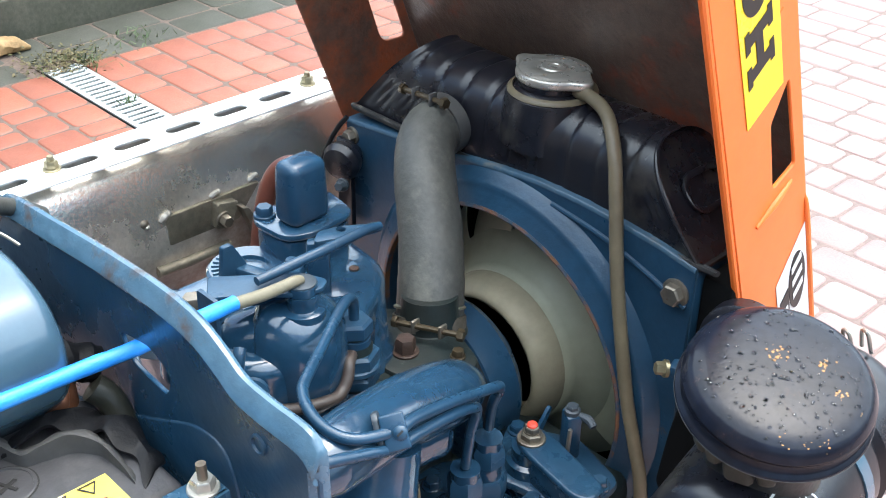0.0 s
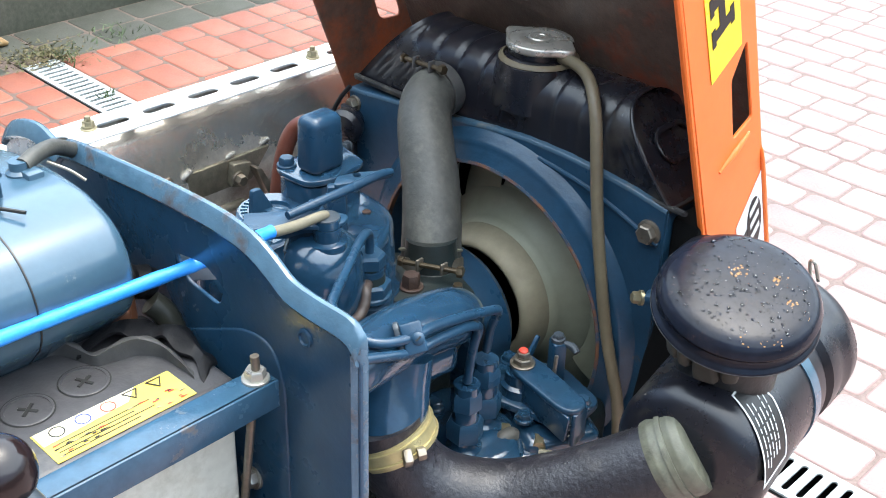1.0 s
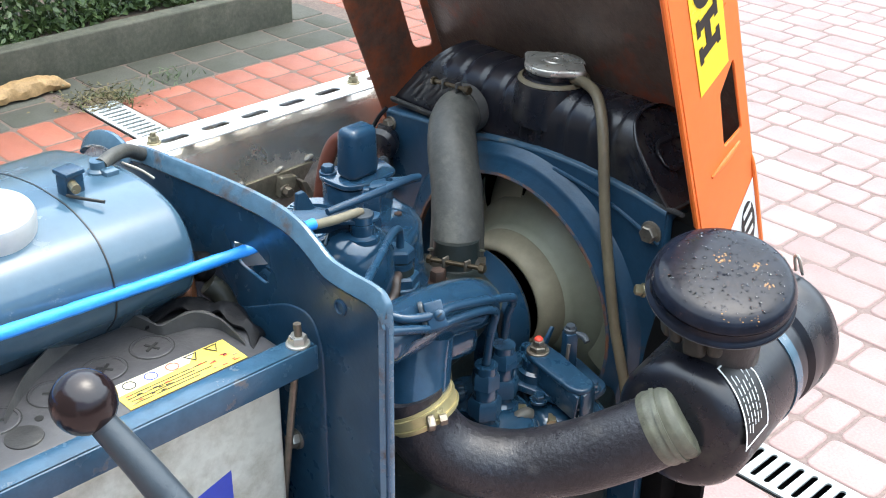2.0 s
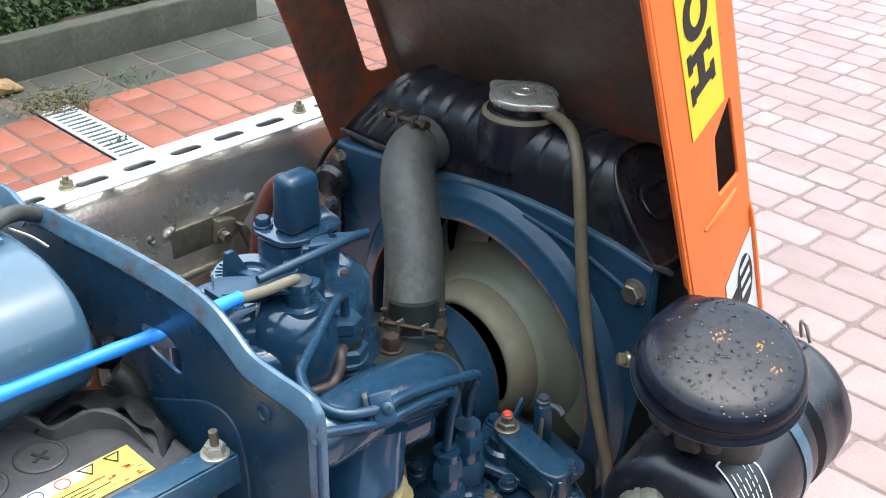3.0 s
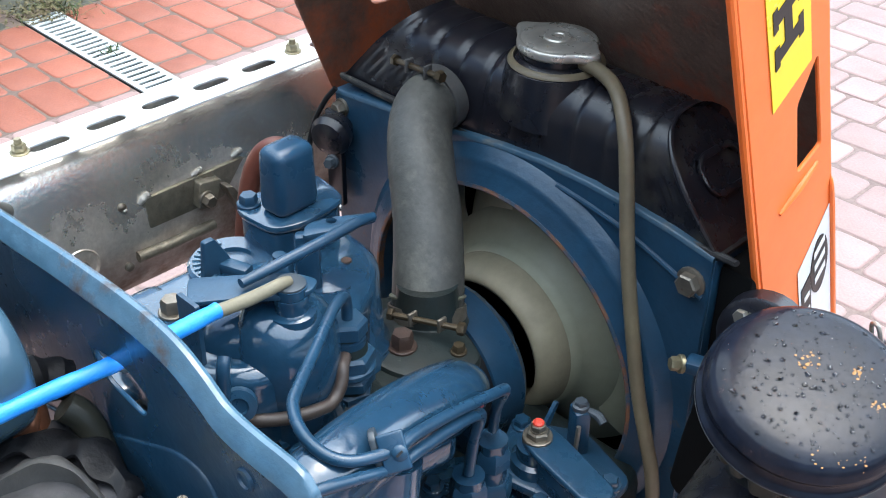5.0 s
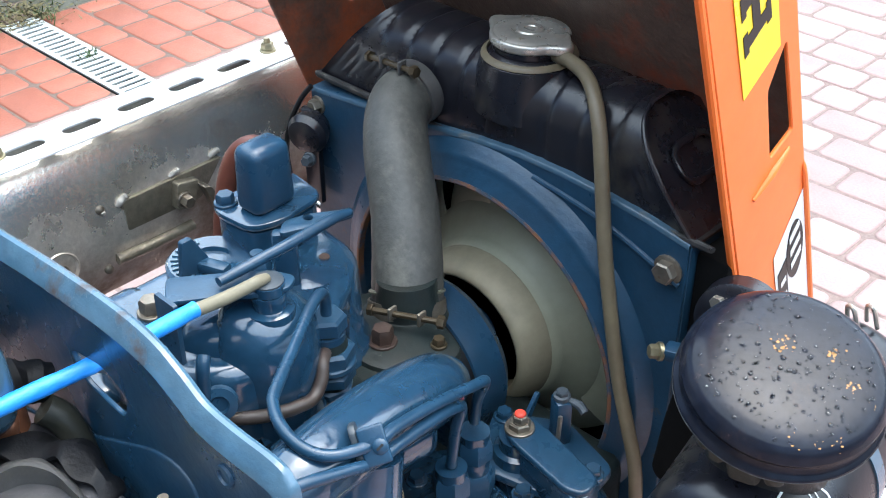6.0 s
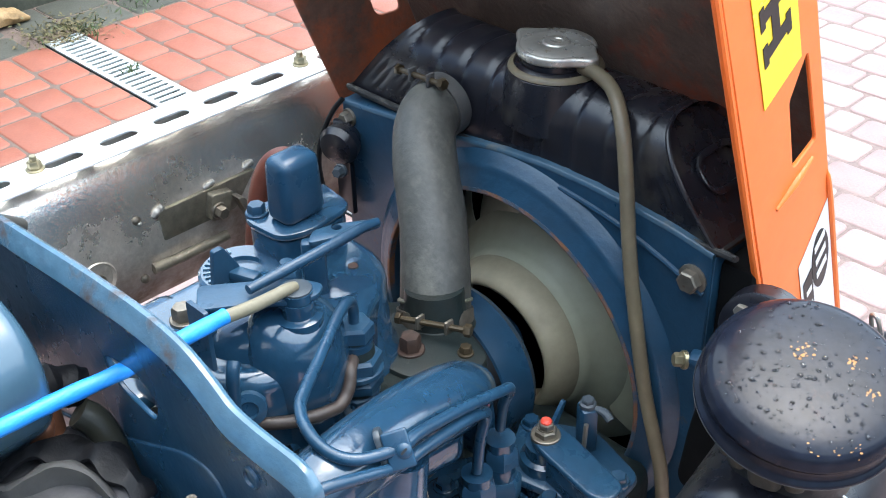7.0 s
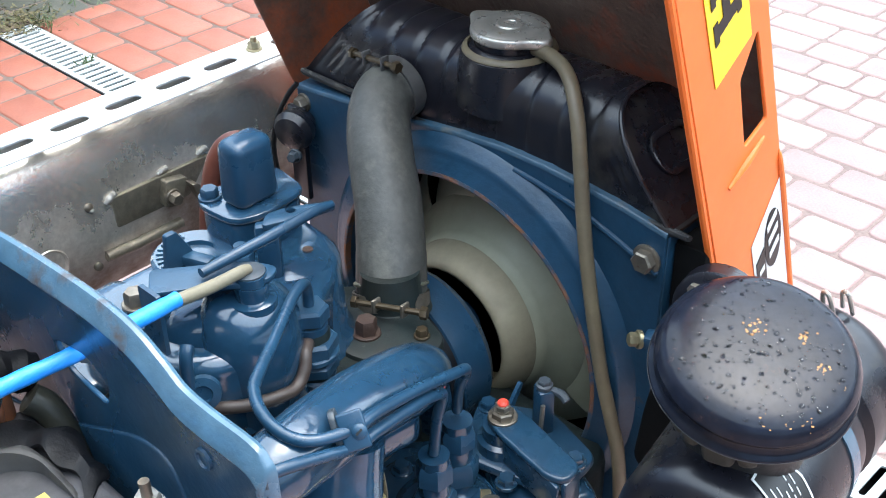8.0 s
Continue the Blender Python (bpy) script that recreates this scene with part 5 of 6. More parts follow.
part("threaded_rod", tube([(0.112, 0.2175, 0.745), (0.128, 0.2175, 0.835), (0.145, 0.2175, 0.930), (0.154, 0.2175, 0.978), (0.154, 0.2175, 0.993)], 0.0029, 12, 4), OLD_STEEL, bar)
part("nut", bolt((0.154, 0.2175, 0.9755), UP, 0.012, 0.006), CHROME, bar)

# ---------------------------------------------------------------- gear lever
lever = thing("gear_lever", (0.30, 0.09, 0.6), "gear lever with a worn black ball knob", "gear lever")
part("shaft", tube([(0.193, 0.038, 1.030), (0.235, 0.058, 0.980), (0.270, 0.078, 0.920), (0.29, 0.09, 0.80), (0.29, 0.09, 0.56)], [0.0085, 0.0105, 0.0115, 0.0115, 0.0115], 18, 6), DARK_STEEL, lever, "dark painted steel shaft")
part("knob", lathe((0.191, 0.037, 1.013), UP, [(0.0, 0), *[(0.0198 * math.sin(a), 0.0198 - 0.0198 * math.cos(a)) for a in (k * math.pi / 16 for k in range(1, 16))], (0, 0.0396)], 32), KNOB, lever)

# ---------------------------------------------------------------- blue sleeved cable
cable = thing("throttle_cable", (0.0, 0.1, 0.97), "control cable in a bright blue plastic sleeve", "cable")
part("sleeve", tube([(0.100, -0.13, 1.048), (0.088, -0.06, 1.039), (0.070, 0.04, 1.021), (0.055, 0.12, 1.008), (0.052, 0.190, 1.003), (0.060, 0.240, 1.006), (0.0610, 0.270, 1.007), (0.0585, 0.308, 1.005)], 0.0048, 14, 8, 0.05, 3), CYAN, cable, "bright blue wrapped sleeve")
part("end_sleeve", tube([(0.0578, 0.298, 1.005), (0.0566, 0.330, 1.000), (0.0556, 0.354, 0.9985), (0.055, 0.361, 0.997)], [0.0041, 0.0041, 0.0038, 0.0032], 12, 4), BEIGE, cable, "dirty beige sleeve")

# ---------------------------------------------------------------- muffler and slotted strip
muf = thing("muffler", (-0.268, 0.4, 0.81), "heat-stained steel muffler drum beside the engine", "muffler")
shell_o = [(p.x, p.y) for p in smooth_line([(x, z, 0) for x, z in ((-0.262, 0.955), (-0.285, 0.953), (-0.312, 0.935), (-0.340, 0.902), (-0.356, 0.86), (-0.350, 0.815), (-0.322, 0.788), (-0.285, 0.786), (-0.257, 0.800), (-0.238, 0.830), (-0.2305, 0.868), (-0.2355, 0.905), (-0.246, 0.938), (-0.262, 0.955))], 6)][:-1]
part("drum", slab(shell_o, xz(0.06), 0.615, (), 0.008, 3), MUFFLER, muf)
br = part("bracket", slab(rounded([(0.431, 0.868), (0.505, 0.868), (0.530, 0.898), (0.430, 0.897)], 0.003), yz(-0.2355), 0.0055, (), 0.001), BRACKET, muf, "welded grey steel bracket")
part("bracket_foot", tube([(-0.230, 0.416, 0.847), (-0.229, 0.446, 0.8465), (-0.230, 0.492, 0.846)], 0.0050, 12, 4), BRACKET, br)
part("bracket_tab", slab(rounded([(0.474, 0.872), (0.490, 0.868), (0.500, 0.892), (0.478, 0.896)], 0.003), lambda u, v, w: (-0.231 + w, u, v), 0.010, (), 0.001), BRACKET, br)
part("bracket_bolt", bolt((-0.221, 0.482, 0.880), (1, 0, 0), 0.010, 0.007), OLD_STEEL, br)
part("bracket_arm", slab(rounded([(0.496, 0.890), (0.503, 0.888), (0.530, 0.836), (0.520, 0.832)], 0.002), lambda u, v, w: (-0.222 + w, u, v), 0.012, (), 0.001), OLD_STEEL, br, "brown steel stay")
for (p, q), r in (((( -0.2330, 0.426, 0.893), (-0.2330, 0.436, 0.899)), 0.0045), (((-0.2335, 0.478, 0.898), (-0.2335, 0.488, 0.901)), 0.0038), (((-0.2340, 0.520, 0.900), (-0.2340, 0.530, 0.903)), 0.0038), (((-0.2330, 0.430, 0.888), (-0.2325, 0.432, 0.870)), 0.0028), (((-0.2330, 0.411, 0.892), (-0.2330, 0.413, 0.893)), 0.0030)):
    part("weld_bead", tube([p, Vector(p).lerp(Vector(q), 0.5) + Vector((0.0005, 0, 0.001)), q], [r * 0.5, r * 0.75, r * 0.6], 10, 5, 0.16, 3), WELD, br)
cover = part("drum_plug", lathe((-0.2312, 0.366, 0.860), (1, 0.0, 0.06), [(0, -0.004), (0.0165, -0.004), (0.0170, 0.0012), (0.0158, 0.0024), (0.0142, 0.0012), (0.0136, 0.0002), (0, 0.0002)], 36), MUFFLER, muf, "round plug with a welded rim")
part("plug_nut", bolt((-0.2305, 0.366, 0.858), (1, 0, 0.06), 0.0095, 0.006), OLD_STEEL, cover)
for p in ((-0.2340, 0.411, 0.896), (-0.2320, 0.408, 0.840)):
    part("weld_dot", lathe(p, (1, 0, 0.1), [(0.0042, -0.001), (0.0038, 0.0014), (0.0020, 0.0026), (0, 0.0029)], 14), OLD_STEEL, muf)
part("weld_ring", lathe((-0.262, 0.418, 0.937), (0.6, 0, 0.8), [(0.010, -0.002), (0.011, 0.0005), (0.0095, 0.002), (0.008, 0.0005), (0.008, -0.002), (0.010, -0.002)], 24), MUFFLER, muf)

horn = thing("horn", (-0.20, 0.60, 0.86), "small black horn with a bolt beside the radiator", "horn")
part("horn_body", lathe((-0.172, 0.585, 0.925), (0.35, -1, -0.1), [(0.012, -0.01), (0.017, 0), (0.0185, 0.008), (0.015, 0.014), (0.008, 0.017), (0, 0.017)], 28), BLACK, horn)
part("horn_stay", block((-0.178, 0.590, 0.895), (0.020, 0.006, 0.09), 0.002, 2), BLACK, horn)
part("horn_bolt", bolt((-0.142, 0.556, 0.919), (0.4, -1, 0.2), 0.008, 0.006), DARK_STEEL, horn)
part("horn_bolt", bolt((-0.150, 0.548, 0.893), (0.4, -1, 0.2), 0.007, 0.004), DARK_STEEL, horn)
part("horn_wire", tube([(-0.182, 0.596, 0.958), (-0.190, 0.590, 0.945), (-0.199, 0.584, 0.922), (-0.203, 0.580, 0.895), (-0.200, 0.580, 0.865)], 0.0024, 8, 6), BLACK_PLASTIC, horn)

strip = thing("slotted_strip", (-0.25, 0.45, 0.955), "bright galvanised slotted steel angle along the muffler", "steel strip")
sl = [[(v - 0.2485, y + u) for u, v in oval(0, 0, 0.034, 0.0125)] for y in (0.218, 0.268, 0.318 - 0.012, 0.368, 0.4175, 0.4675, 0.517, 0.5665, 0.641)]
part("angle", join(slab([(-0.272, 0.16), (-0.226, 0.16), (-0.226, 0.70), (-0.272, 0.70)], xy(0.9635), 0.0025, sl, 0.0006, 1), block((-0.2708, 0.43, 0.953), (0.0024, 0.54, 0.021), 0.0005)), GALV, strip)
for y in (0.345, 0.605):
    part("strip_bolt", join(bolt((-0.250, y, 0.966), UP, 0.010, 0.006), lathe((-0.250, y, 0.973), UP, [(0.0030, 0), (0.0030, 0.004), (0.0024, 0.005), (0, 0.005)], 14)), BRASS, strip, "yellow zinc nut on a stud")

# ---------------------------------------------------------------- air cleaner
ac = thing("air_cleaner", (0.325, 0.55, 0.82), "black oil bath air cleaner with round rain cap", "air cleaner")
CAN0, CAND = Vector((0.3185, 0.482, 0.8690)), Vector((-0.17, 1.0, 0.02)).normalized()
can = part("canister", lathe(CAN0, CAND, [(0, -0.030), (0.030, -0.0292), (0.043, -0.0265), (0.0515, -0.0215), (0.0558, -0.0150), (0.0570, -0.0080), (0.0570, 0.106), (0.0535, 0.110), (0.0535, 0.114), (0.0590, 0.118), (0.0605, 0.131), (0.0595, 0.144), (0.062, 0.149), (0.062, 0.164), (0.056, 0.175), (0.03, 0.180), (0, 0.180)], 56), BLACK, ac)
part("band", lathe(CAN0 + CAND * 0.080, CAND, [(0.0566, 0), (0.0582, 0), (0.0582, 0.012), (0.0566, 0.012)], 56), BLUE_TANK, can, "blue painted band")
CAP, CAPN = (0.3125, 0.5120, 0.9700), (0.20, -0.20, 1)
capb = part("rain_cap", lathe(CAP, CAPN, [(0, 0.006), (0.046, 0.005), (0.0545, 0.0015), (0.0572, -0.0006), (0.0586, -0.0006), (0.0590, 0.0006), (0.0584, 0.0020), (0.0566, 0.0030), (0.0554, 0.0046), (0.0547, 0.0080), (0.0547, 0.0108), (0.0555, 0.0120), (0.0566, 0.0127), (0.0570, 0.0138), (0.0564, 0.0150), (0.0556, 0.0168), (0.0545, 0.0190), (0.0528, 0.0211), (0.0505, 0.0229), (0.0472, 0.0243), (0.0435, 0.0251), (0.036, 0.0261), (0.026, 0.0269), (0.014, 0.0274), (0, 0.0276)], 80), BLACK_LID, ac, "black lid with rain drops and rust specks", 60)
part("cap_lip", lathe(CAP, CAPN, [(0.0586, -0.0006), (0.0592, -0.0001), (0.0592, 0.0005), (0.0586, 0.0009), (0.0586, -0.0006)], 80), DUSTY_BLACK, capb, "worn bare rim")
part("cap_neck", lathe((0.312, 0.515, 0.905), UP, [(0.036, 0), (0.036, 0.03), (0.038, 0.045), (0.038, 0.066), (0, 0.068)], 36), DUSTY_BLACK, ac)
for a, rr, zz, w in ((3.75, 0.044, 0.950, 0.013), (4.05, 0.041, 0.943, 0.017), (4.45, 0.043, 0.946, 0.011), (4.85, 0.040, 0.940, 0.019), (5.25, 0.042, 0.945, 0.012)):
    part("neck_lug", block((0.312 + rr * math.cos(a), 0.515 + rr * math.sin(a), zz), (0.010, w, 0.020), 0.0045, 3, (8, 6, math.degrees(a))), NECK_DIRT, ac, "lumpy dusty rubber of the neck")
CA, CB = UP.cross(CAND).normalized(), CAND.cross(UP.cross(CAND)).normalized()


def on_can(u, v, w):
    """A point on the canister's skin: u along its axis, v round it, w outwards."""
    r = 0.0571 + w
    a = v / 0.0571
    return CAN0 + CAND * u + (-CA * math.cos(a) + CB * math.sin(a)) * r


def can_patch(left, right, v0, v1, lift, thick=0.0003, n=26):
    """A thin patch that follows the canister's curve between two edges given as functions of the way round."""
    bm = bmesh.new()
    rows = []
    for i in range(n + 1):
        v = v0 + (v1 - v0) * i / n
        a, b = left(v), right(v)
        rows.append([bm.verts.new(on_can(u, v, w)) for u, w in ((a, lift), ((a + b) / 2, lift), (b, lift), (b, lift + thick), ((a + b) / 2, lift + thick), (a, lift + thick))])
    for p, q in zip(rows, rows[1:]):
        for k in range(6):
            bm.faces.new((p[k], p[(k + 1) % 6], q[(k + 1) % 6], q[k]))
    bm.faces.new(rows[0])
    bm.faces.new(rows[-1])
    return bm


def plate_left(v):
    return -0.0040 + 0.32 * (v - 0.064)


def plate_right(v):
    return 0.0290 + 0.22 * (v - 0.050) if v < 0.050 else 0.0290 - 0.30 * (v - 0.050)


lab = part("data_plate", can_patch(plate_left, plate_right, 0.006, 0.0720, 0.0003), INK, can, "black data plate with a white border")
part("plate_border", join(can_patch(plate_left, lambda v: plate_left(v) + 0.0016, 0.006, 0.0720, 0.0007), can_patch(lambda v: plate_right(v) - 0.0016, plate_right, 0.006, 0.0720, 0.0007),
                          can_patch(plate_left, plate_right, 0.006, 0.0075, 0.0007, n=2), can_patch(plate_left, plate_right, 0.0705, 0.0720, 0.0007, n=2)), WHITE, lab)
rt = random.Random(9)
for k in range(5):
    v = 0.014 + 0.006 * rt.random()
    while v < 0.060 - 0.007 * (k % 3):
        step = rt.uniform(0.003, 0.009)
        part("text_bar", can_patch(lambda q: plate_left(q) + 0.0065 + 0.0052 * k, lambda q: plate_left(q) + 0.0075 + 0.0052 * k, v, v + step, 0.0007, n=3), WHITE, lab)
        v += step + 0.0018
for k, p in enumerate(((0.294, 0.636, 0.945), (0.303, 0.645, 0.945))):
    part("wire_clip", tube([(p[0] - 0.004, p[1] + 0.01, p[2] - 0.014), (p[0] - 0.002, p[1], p[2] + 0.004), (p[0] + 0.004, p[1] - 0.004, p[2] + 0.006), (p[0] + 0.006, p[1] + 0.004, p[2] - 0.012)], 0.0016, 8, 5), CHROME, ac, "bright wire clip")
part("mount_bracket", join(block((0.238, 0.612, 0.885), (0.050, 0.012, 0.12), 0.004, 2, (0, 0, -12)), block((0.262, 0.580, 0.860), (0.020, 0.05, 0.10), 0.006, 2, (10, 0, -12)),
                           lathe((0.240, 0.598, 0.930), (0.2, -1, 0.1), [(0.030, -0.008), (0.030, 0.006), (0.026, 0.009), (0, 0.010)], 28)), BLACK, ac)
part("bracket_arm", join(slab(rounded([(0.222, 0.930), (0.252, 0.930), (0.244, 0.850), (0.238, 0.812), (0.226, 0.798), (0.210, 0.804), (0.212, 0.850)], 0.010, 6), lambda u, v, w: (u, 0.588 - 0.12 * (0.945 - v) - w, v), 0.014, (), 0.005, 3),
                         slab(rounded([(0.236, 0.830), (0.272, 0.838), (0.272, 0.750), (0.236, 0.750)], 0.012, 5), lambda u, v, w: (u, 0.582 - w, v), 0.010, (), 0.004, 2)), DARK, ac, "dull black mounting arm")
part("bracket_tab", block((0.217, 0.572, 0.905), (0.026, 0.014, 0.010), 0.003, 2, (0, 0, 20)), BLUE, ac)
part("bracket_bolt", bolt((0.203, 0.565, 0.904), (-0.8, -1, 0.2), 0.0088, 0.006), BRASS, ac)
part("bracket_bolt", bolt((0.228, 0.590, 0.945), (0, -1, 0.2), 0.009, 0.005), BOLT, ac)
part("bracket_bolt", bolt((0.248, 0.588, 0.935), (0, -1, 0.2), 0.009, 0.005), BOLT, ac)


def drops(seed, count, place, r0, r1, high=1.0):
    """Rain drops, each a flattened bead or flat spot on the surface that place() gives as point and normal."""
    rnd = random.Random(seed)
    verts, faces = [], []
    for _ in range(count):
        p, nrm = place(rnd)
        d, a, b = axes(nrm)
        r = r0 + (r1 - r0) * rnd.random() ** 2.5
        base = len(verts)
        for rr, h in ((1.0, -0.1), (0.82, 0.32), (0.45, 0.55)):
            verts += [p + (a * math.cos(k * math.tau / 8) * r + b * math.sin(k * math.tau / 8) * r * 0.85) * rr + d * r * h * high for k in range(8)]
        verts.append(p + d * r * 0.62 * high)
        for lay in range(2):
            faces += [(base + 8 * lay + k, base + 8 * lay + (k + 1) % 8, base + 8 * lay + 8 + (k + 1) % 8, base + 8 * lay + 8 + k) for k in range(8)]
        faces += [(base + 16 + k, base + 16 + (k + 1) % 8, base + 24) for k in range(8)]
    bm = bmesh.new()
    me = bpy.data.meshes.new("tmp")
    me.from_pydata(verts, [], faces)
    bm.from_mesh(me)
    bpy.data.meshes.remove(me)
    return bm


CAPD = Vector(CAPN).normalized()
CAPA = (Vector((1, 0, 0)) - CAPD * CAPD.x).normalized()
CAPB = CAPD.cross(CAPA)


def on_cap(rnd):
    r = 0.049 * rnd.random() ** 0.5
    a = rnd.random() * math.tau
    h = 0.0277 - 0.0025 * (r / 0.0435) ** 2 - 0.25 * max(0.0, r - 0.0435)
    return Vector(CAP) + CAPD * h + (CAPA * math.cos(a) + CAPB * math.sin(a)) * r, CAPD


tagged(part("rain_beading", drops(5, 460, on_cap, 0.0004, 0.0019), WATER, capb, "clear rain drops"), kind="stuff")


def on_rust(rnd):
    """A spot in one of the few rusty patches on the lid."""
    r, a, w = rnd.choice(((0.0475, -0.98, 0.0020), (0.0490, -0.52, 0.0022), (0.0485, -0.72, 0.0010), (0.026, 0.95, 0.0022), (0.033, 0.25, 0.0020), (0.012, 2.4, 0.0032), (0.047, 0.15, 0.0010)))
    p = CAPA * (r * math.cos(a) + rnd.gauss(0, w)) + CAPB * (r * math.sin(a) + rnd.gauss(0, w))
    h = 0.0277 - 0.0025 * (p.length / 0.0435) ** 2 - 0.25 * max(0.0, p.length - 0.0435)
    return Vector(CAP) + CAPD * h + p, CAPD


tagged(part("rust_speckling", drops(12, 230, on_rust, 0.0003, 0.0013, 0.30), RUST_SPOT, capb, "ochre rust specks"), kind="stuff")

# ---------------------------------------------------------------- air hose
ah = thing("air_hose", (0.24, 0.40, 0.80), "thick wet black rubber intake hose curving to the air cleaner", "hose")
part("hose_body", tube([(0.150, 0.328, 0.884), (0.155, 0.331, 0.864), (0.168, 0.338, 0.838), (0.190, 0.355, 0.820), (0.2225, 0.384, 0.8150), (0.260, 0.412, 0.831), (0.294, 0.437, 0.854), (0.314, 0.454, 0.871)], 0.0305, 36, 6), WET_RUBBER, ah)
band_bm = lathe((0.1560, 0.3330, 0.8660), (0.38, 0.2, -0.9), [(0.0305, -0.0085), (0.0325, -0.0085), (0.0330, 0), (0.0325, 0.0085), (0.0305, 0.0085)], 44)
part("hose_clamp", band_bm, ZINC_BAND, ah, "wide yellow zinc band clamp")
HC, HD = Vector((0.1560, 0.3330, 0.8660)), Vector((0.38, 0.2, -0.9)).normalized()
part("clamp_rib", join(lathe(HC + HD * 0.0048, HD, [(0.0325, -0.0012), (0.0342, -0.0008), (0.0342, 0.0008), (0.0325, 0.0012)], 44), lathe(HC - HD * 0.0048, HD, [(0.0325, -0.0012), (0.0342, -0.0008), (0.0342, 0.0008), (0.0325, 0.0012)], 44)), ZINC_BAND, ah)
part("clamp_screw", join(block(HC + Vector((0.030, -0.014, 0.006)), (0.012, 0.007, 0.010), 0.002, 2, (0, 25, -30)), hexhead(HC + Vector((0.034, -0.008, 0.008)), (0.5, 0.85, 0.1), 0.0085, 0.006)), OLD_STEEL, ah)
part("hose_cuff", tube([(0.3080, 0.4490, 0.8665), (0.3120, 0.4523, 0.8700), (0.3170, 0.4564, 0.8744), (0.3220, 0.4605, 0.8788), (0.3255, 0.4635, 0.8820), (0.3270, 0.4648, 0.8833)], [0.0308, 0.0325, 0.0316, 0.0325, 0.0305, 0.0225], 40, 5), CUFF, ah, "dusty grey-green rubber cuff")
part("cuff_band", lathe((0.3170, 0.4564, 0.8744), (0.66, 0.56, 0.56), [(0.031, -0.0020), (0.0331, -0.0020), (0.0331, 0.0020), (0.031, 0.0020)], 44), CUFF, ah)


def on_hose(rnd):
    line = [Vector(p) for p in ((0.170, 0.340, 0.836), (0.190, 0.355, 0.820), (0.2225, 0.384, 0.815), (0.258, 0.411, 0.829), (0.288, 0.434, 0.850))]
    k = rnd.randrange(4)
    p = line[k].lerp(line[k + 1], rnd.random())
    d = (line[k + 1] - line[k]).normalized()
    a = (UP - d * UP.z).normalized()
    b = d.cross(a)
    w = rnd.gauss(0, 0.7)
    nrm = a * math.cos(w) + b * math.sin(w)
    return p + nrm * 0.0308, nrm


tagged(part("rain_beading", drops(8, 300, on_hose, 0.0006, 0.0026), WATER, ah, "clear rain drops"), kind="stuff")

# ---------------------------------------------------------------- injection pump
pump = thing("injection_pump", (0.14, 0.47, 0.74), "blue injection pump with governor lever on the engine side", "pump")
part("pump_body", join(block((0.122, 0.462, 0.750), (0.115, 0.11, 0.075), 0.014, 3, (0, 0, -35)), block((0.165, 0.508, 0.768), (0.070, 0.068, 0.055), 0.008, 3, (0, 0, -28)),
                       lathe((0.139, 0.440, 0.742), UP, [(0.046, 0), (0.044, 0.045), (0.036, 0.053), (0.028, 0.056), (0, 0.056)], 36)), BLUE_CAST, pump)
part("mount_flange", slab(rounded([(0.076, 0.440), (0.098, 0.412), (0.150, 0.392), (0.185, 0.412), (0.190, 0.445), (0.150, 0.480), (0.095, 0.480)], 0.014), xy(0.788), 0.007, (), 0.002), BLUE_CAST, pump)
part("cover_plate", slab(rounded([(0.090, 0.528), (0.120, 0.474), (0.198, 0.492), (0.194, 0.540), (0.140, 0.556)], 0.010), xy(0.800), 0.008, (), 0.003), BLUE, pump)
for x, y, top in ((0.1335, 0.4585, 0.868), (0.1455, 0.4235, 0.870)):
    dv = part("delivery_valve", lathe((x, y, 0.790), UP, [(0.0185, 0), (0.0175, 0.006), (0.0120, 0.010), (0.0105, 0.014), (0.0105, 0.070), (0, 0.070)], 24), BLUE_CAST, pump)
    part("holder_nut", hexhead((x, y, 0.808), UP, 0.0265, 0.018, 0.2), BLUE_WORN, dv)
    part("collar", lathe((x, y, 0.829), UP, [(0.0108, -0.004), (0.0108, 0.008), (0.0098, 0.011), (0, 0.011)], 24), BLUE_CAST, dv)
    part("union_nut", join(hexhead((x, y, 0.838), UP, 0.0225, 0.016, 0.7), lathe((x, y, 0.854), UP, [(0.0085, 0), (0.0080, 0.004), (0.0050, 0.006), (0, 0.006)], 20)), BLUE_WORN, dv)
arm = part("governor_arm", slab(rounded([(0.120, 0.510), (0.127, 0.495), (0.142, 0.489), (0.196, 0.479), (0.209, 0.485), (0.207, 0.503), (0.150, 0.517), (0.130, 0.519)], 0.008, 6), xy(0.828), 0.006, (), 0.0022, 3), BLUE, pump)
part("arm_boss", lathe((0.136, 0.503, 0.806), UP, [(0.0190, 0), (0.0180, 0.010), (0.0145, 0.012), (0.0145, 0.022), (0, 0.022)], 28), BLUE_CAST, arm)
part("arm_fold", block((0.2055, 0.4935, 0.814), (0.005, 0.020, 0.032), 0.002, 2, (0, 0, 8)), BLUE, arm)
part("arm_web", slab(rounded([(0.148, 0.806), (0.203, 0.802), (0.206, 0.829), (0.148, 0.829)], 0.004), lambda u, v, w: (u, 0.4895 - 0.19 * (u - 0.148) + w, v), 0.0035, (), 0.001), BLUE, arm)
part("stop_screw", join(bolt((0.136, 0.503, 0.834), UP, 0.0145, 0.005), lathe((0.136, 0.503, 0.841), UP, [(0.0058, 0), (0.0058, 0.0012), (0, 0.0012)], 16), hexhead((0.136, 0.503, 0.8424), UP, 0.0100, 0.0045, 0.6)), OLD_STEEL, arm, "worn double nut")
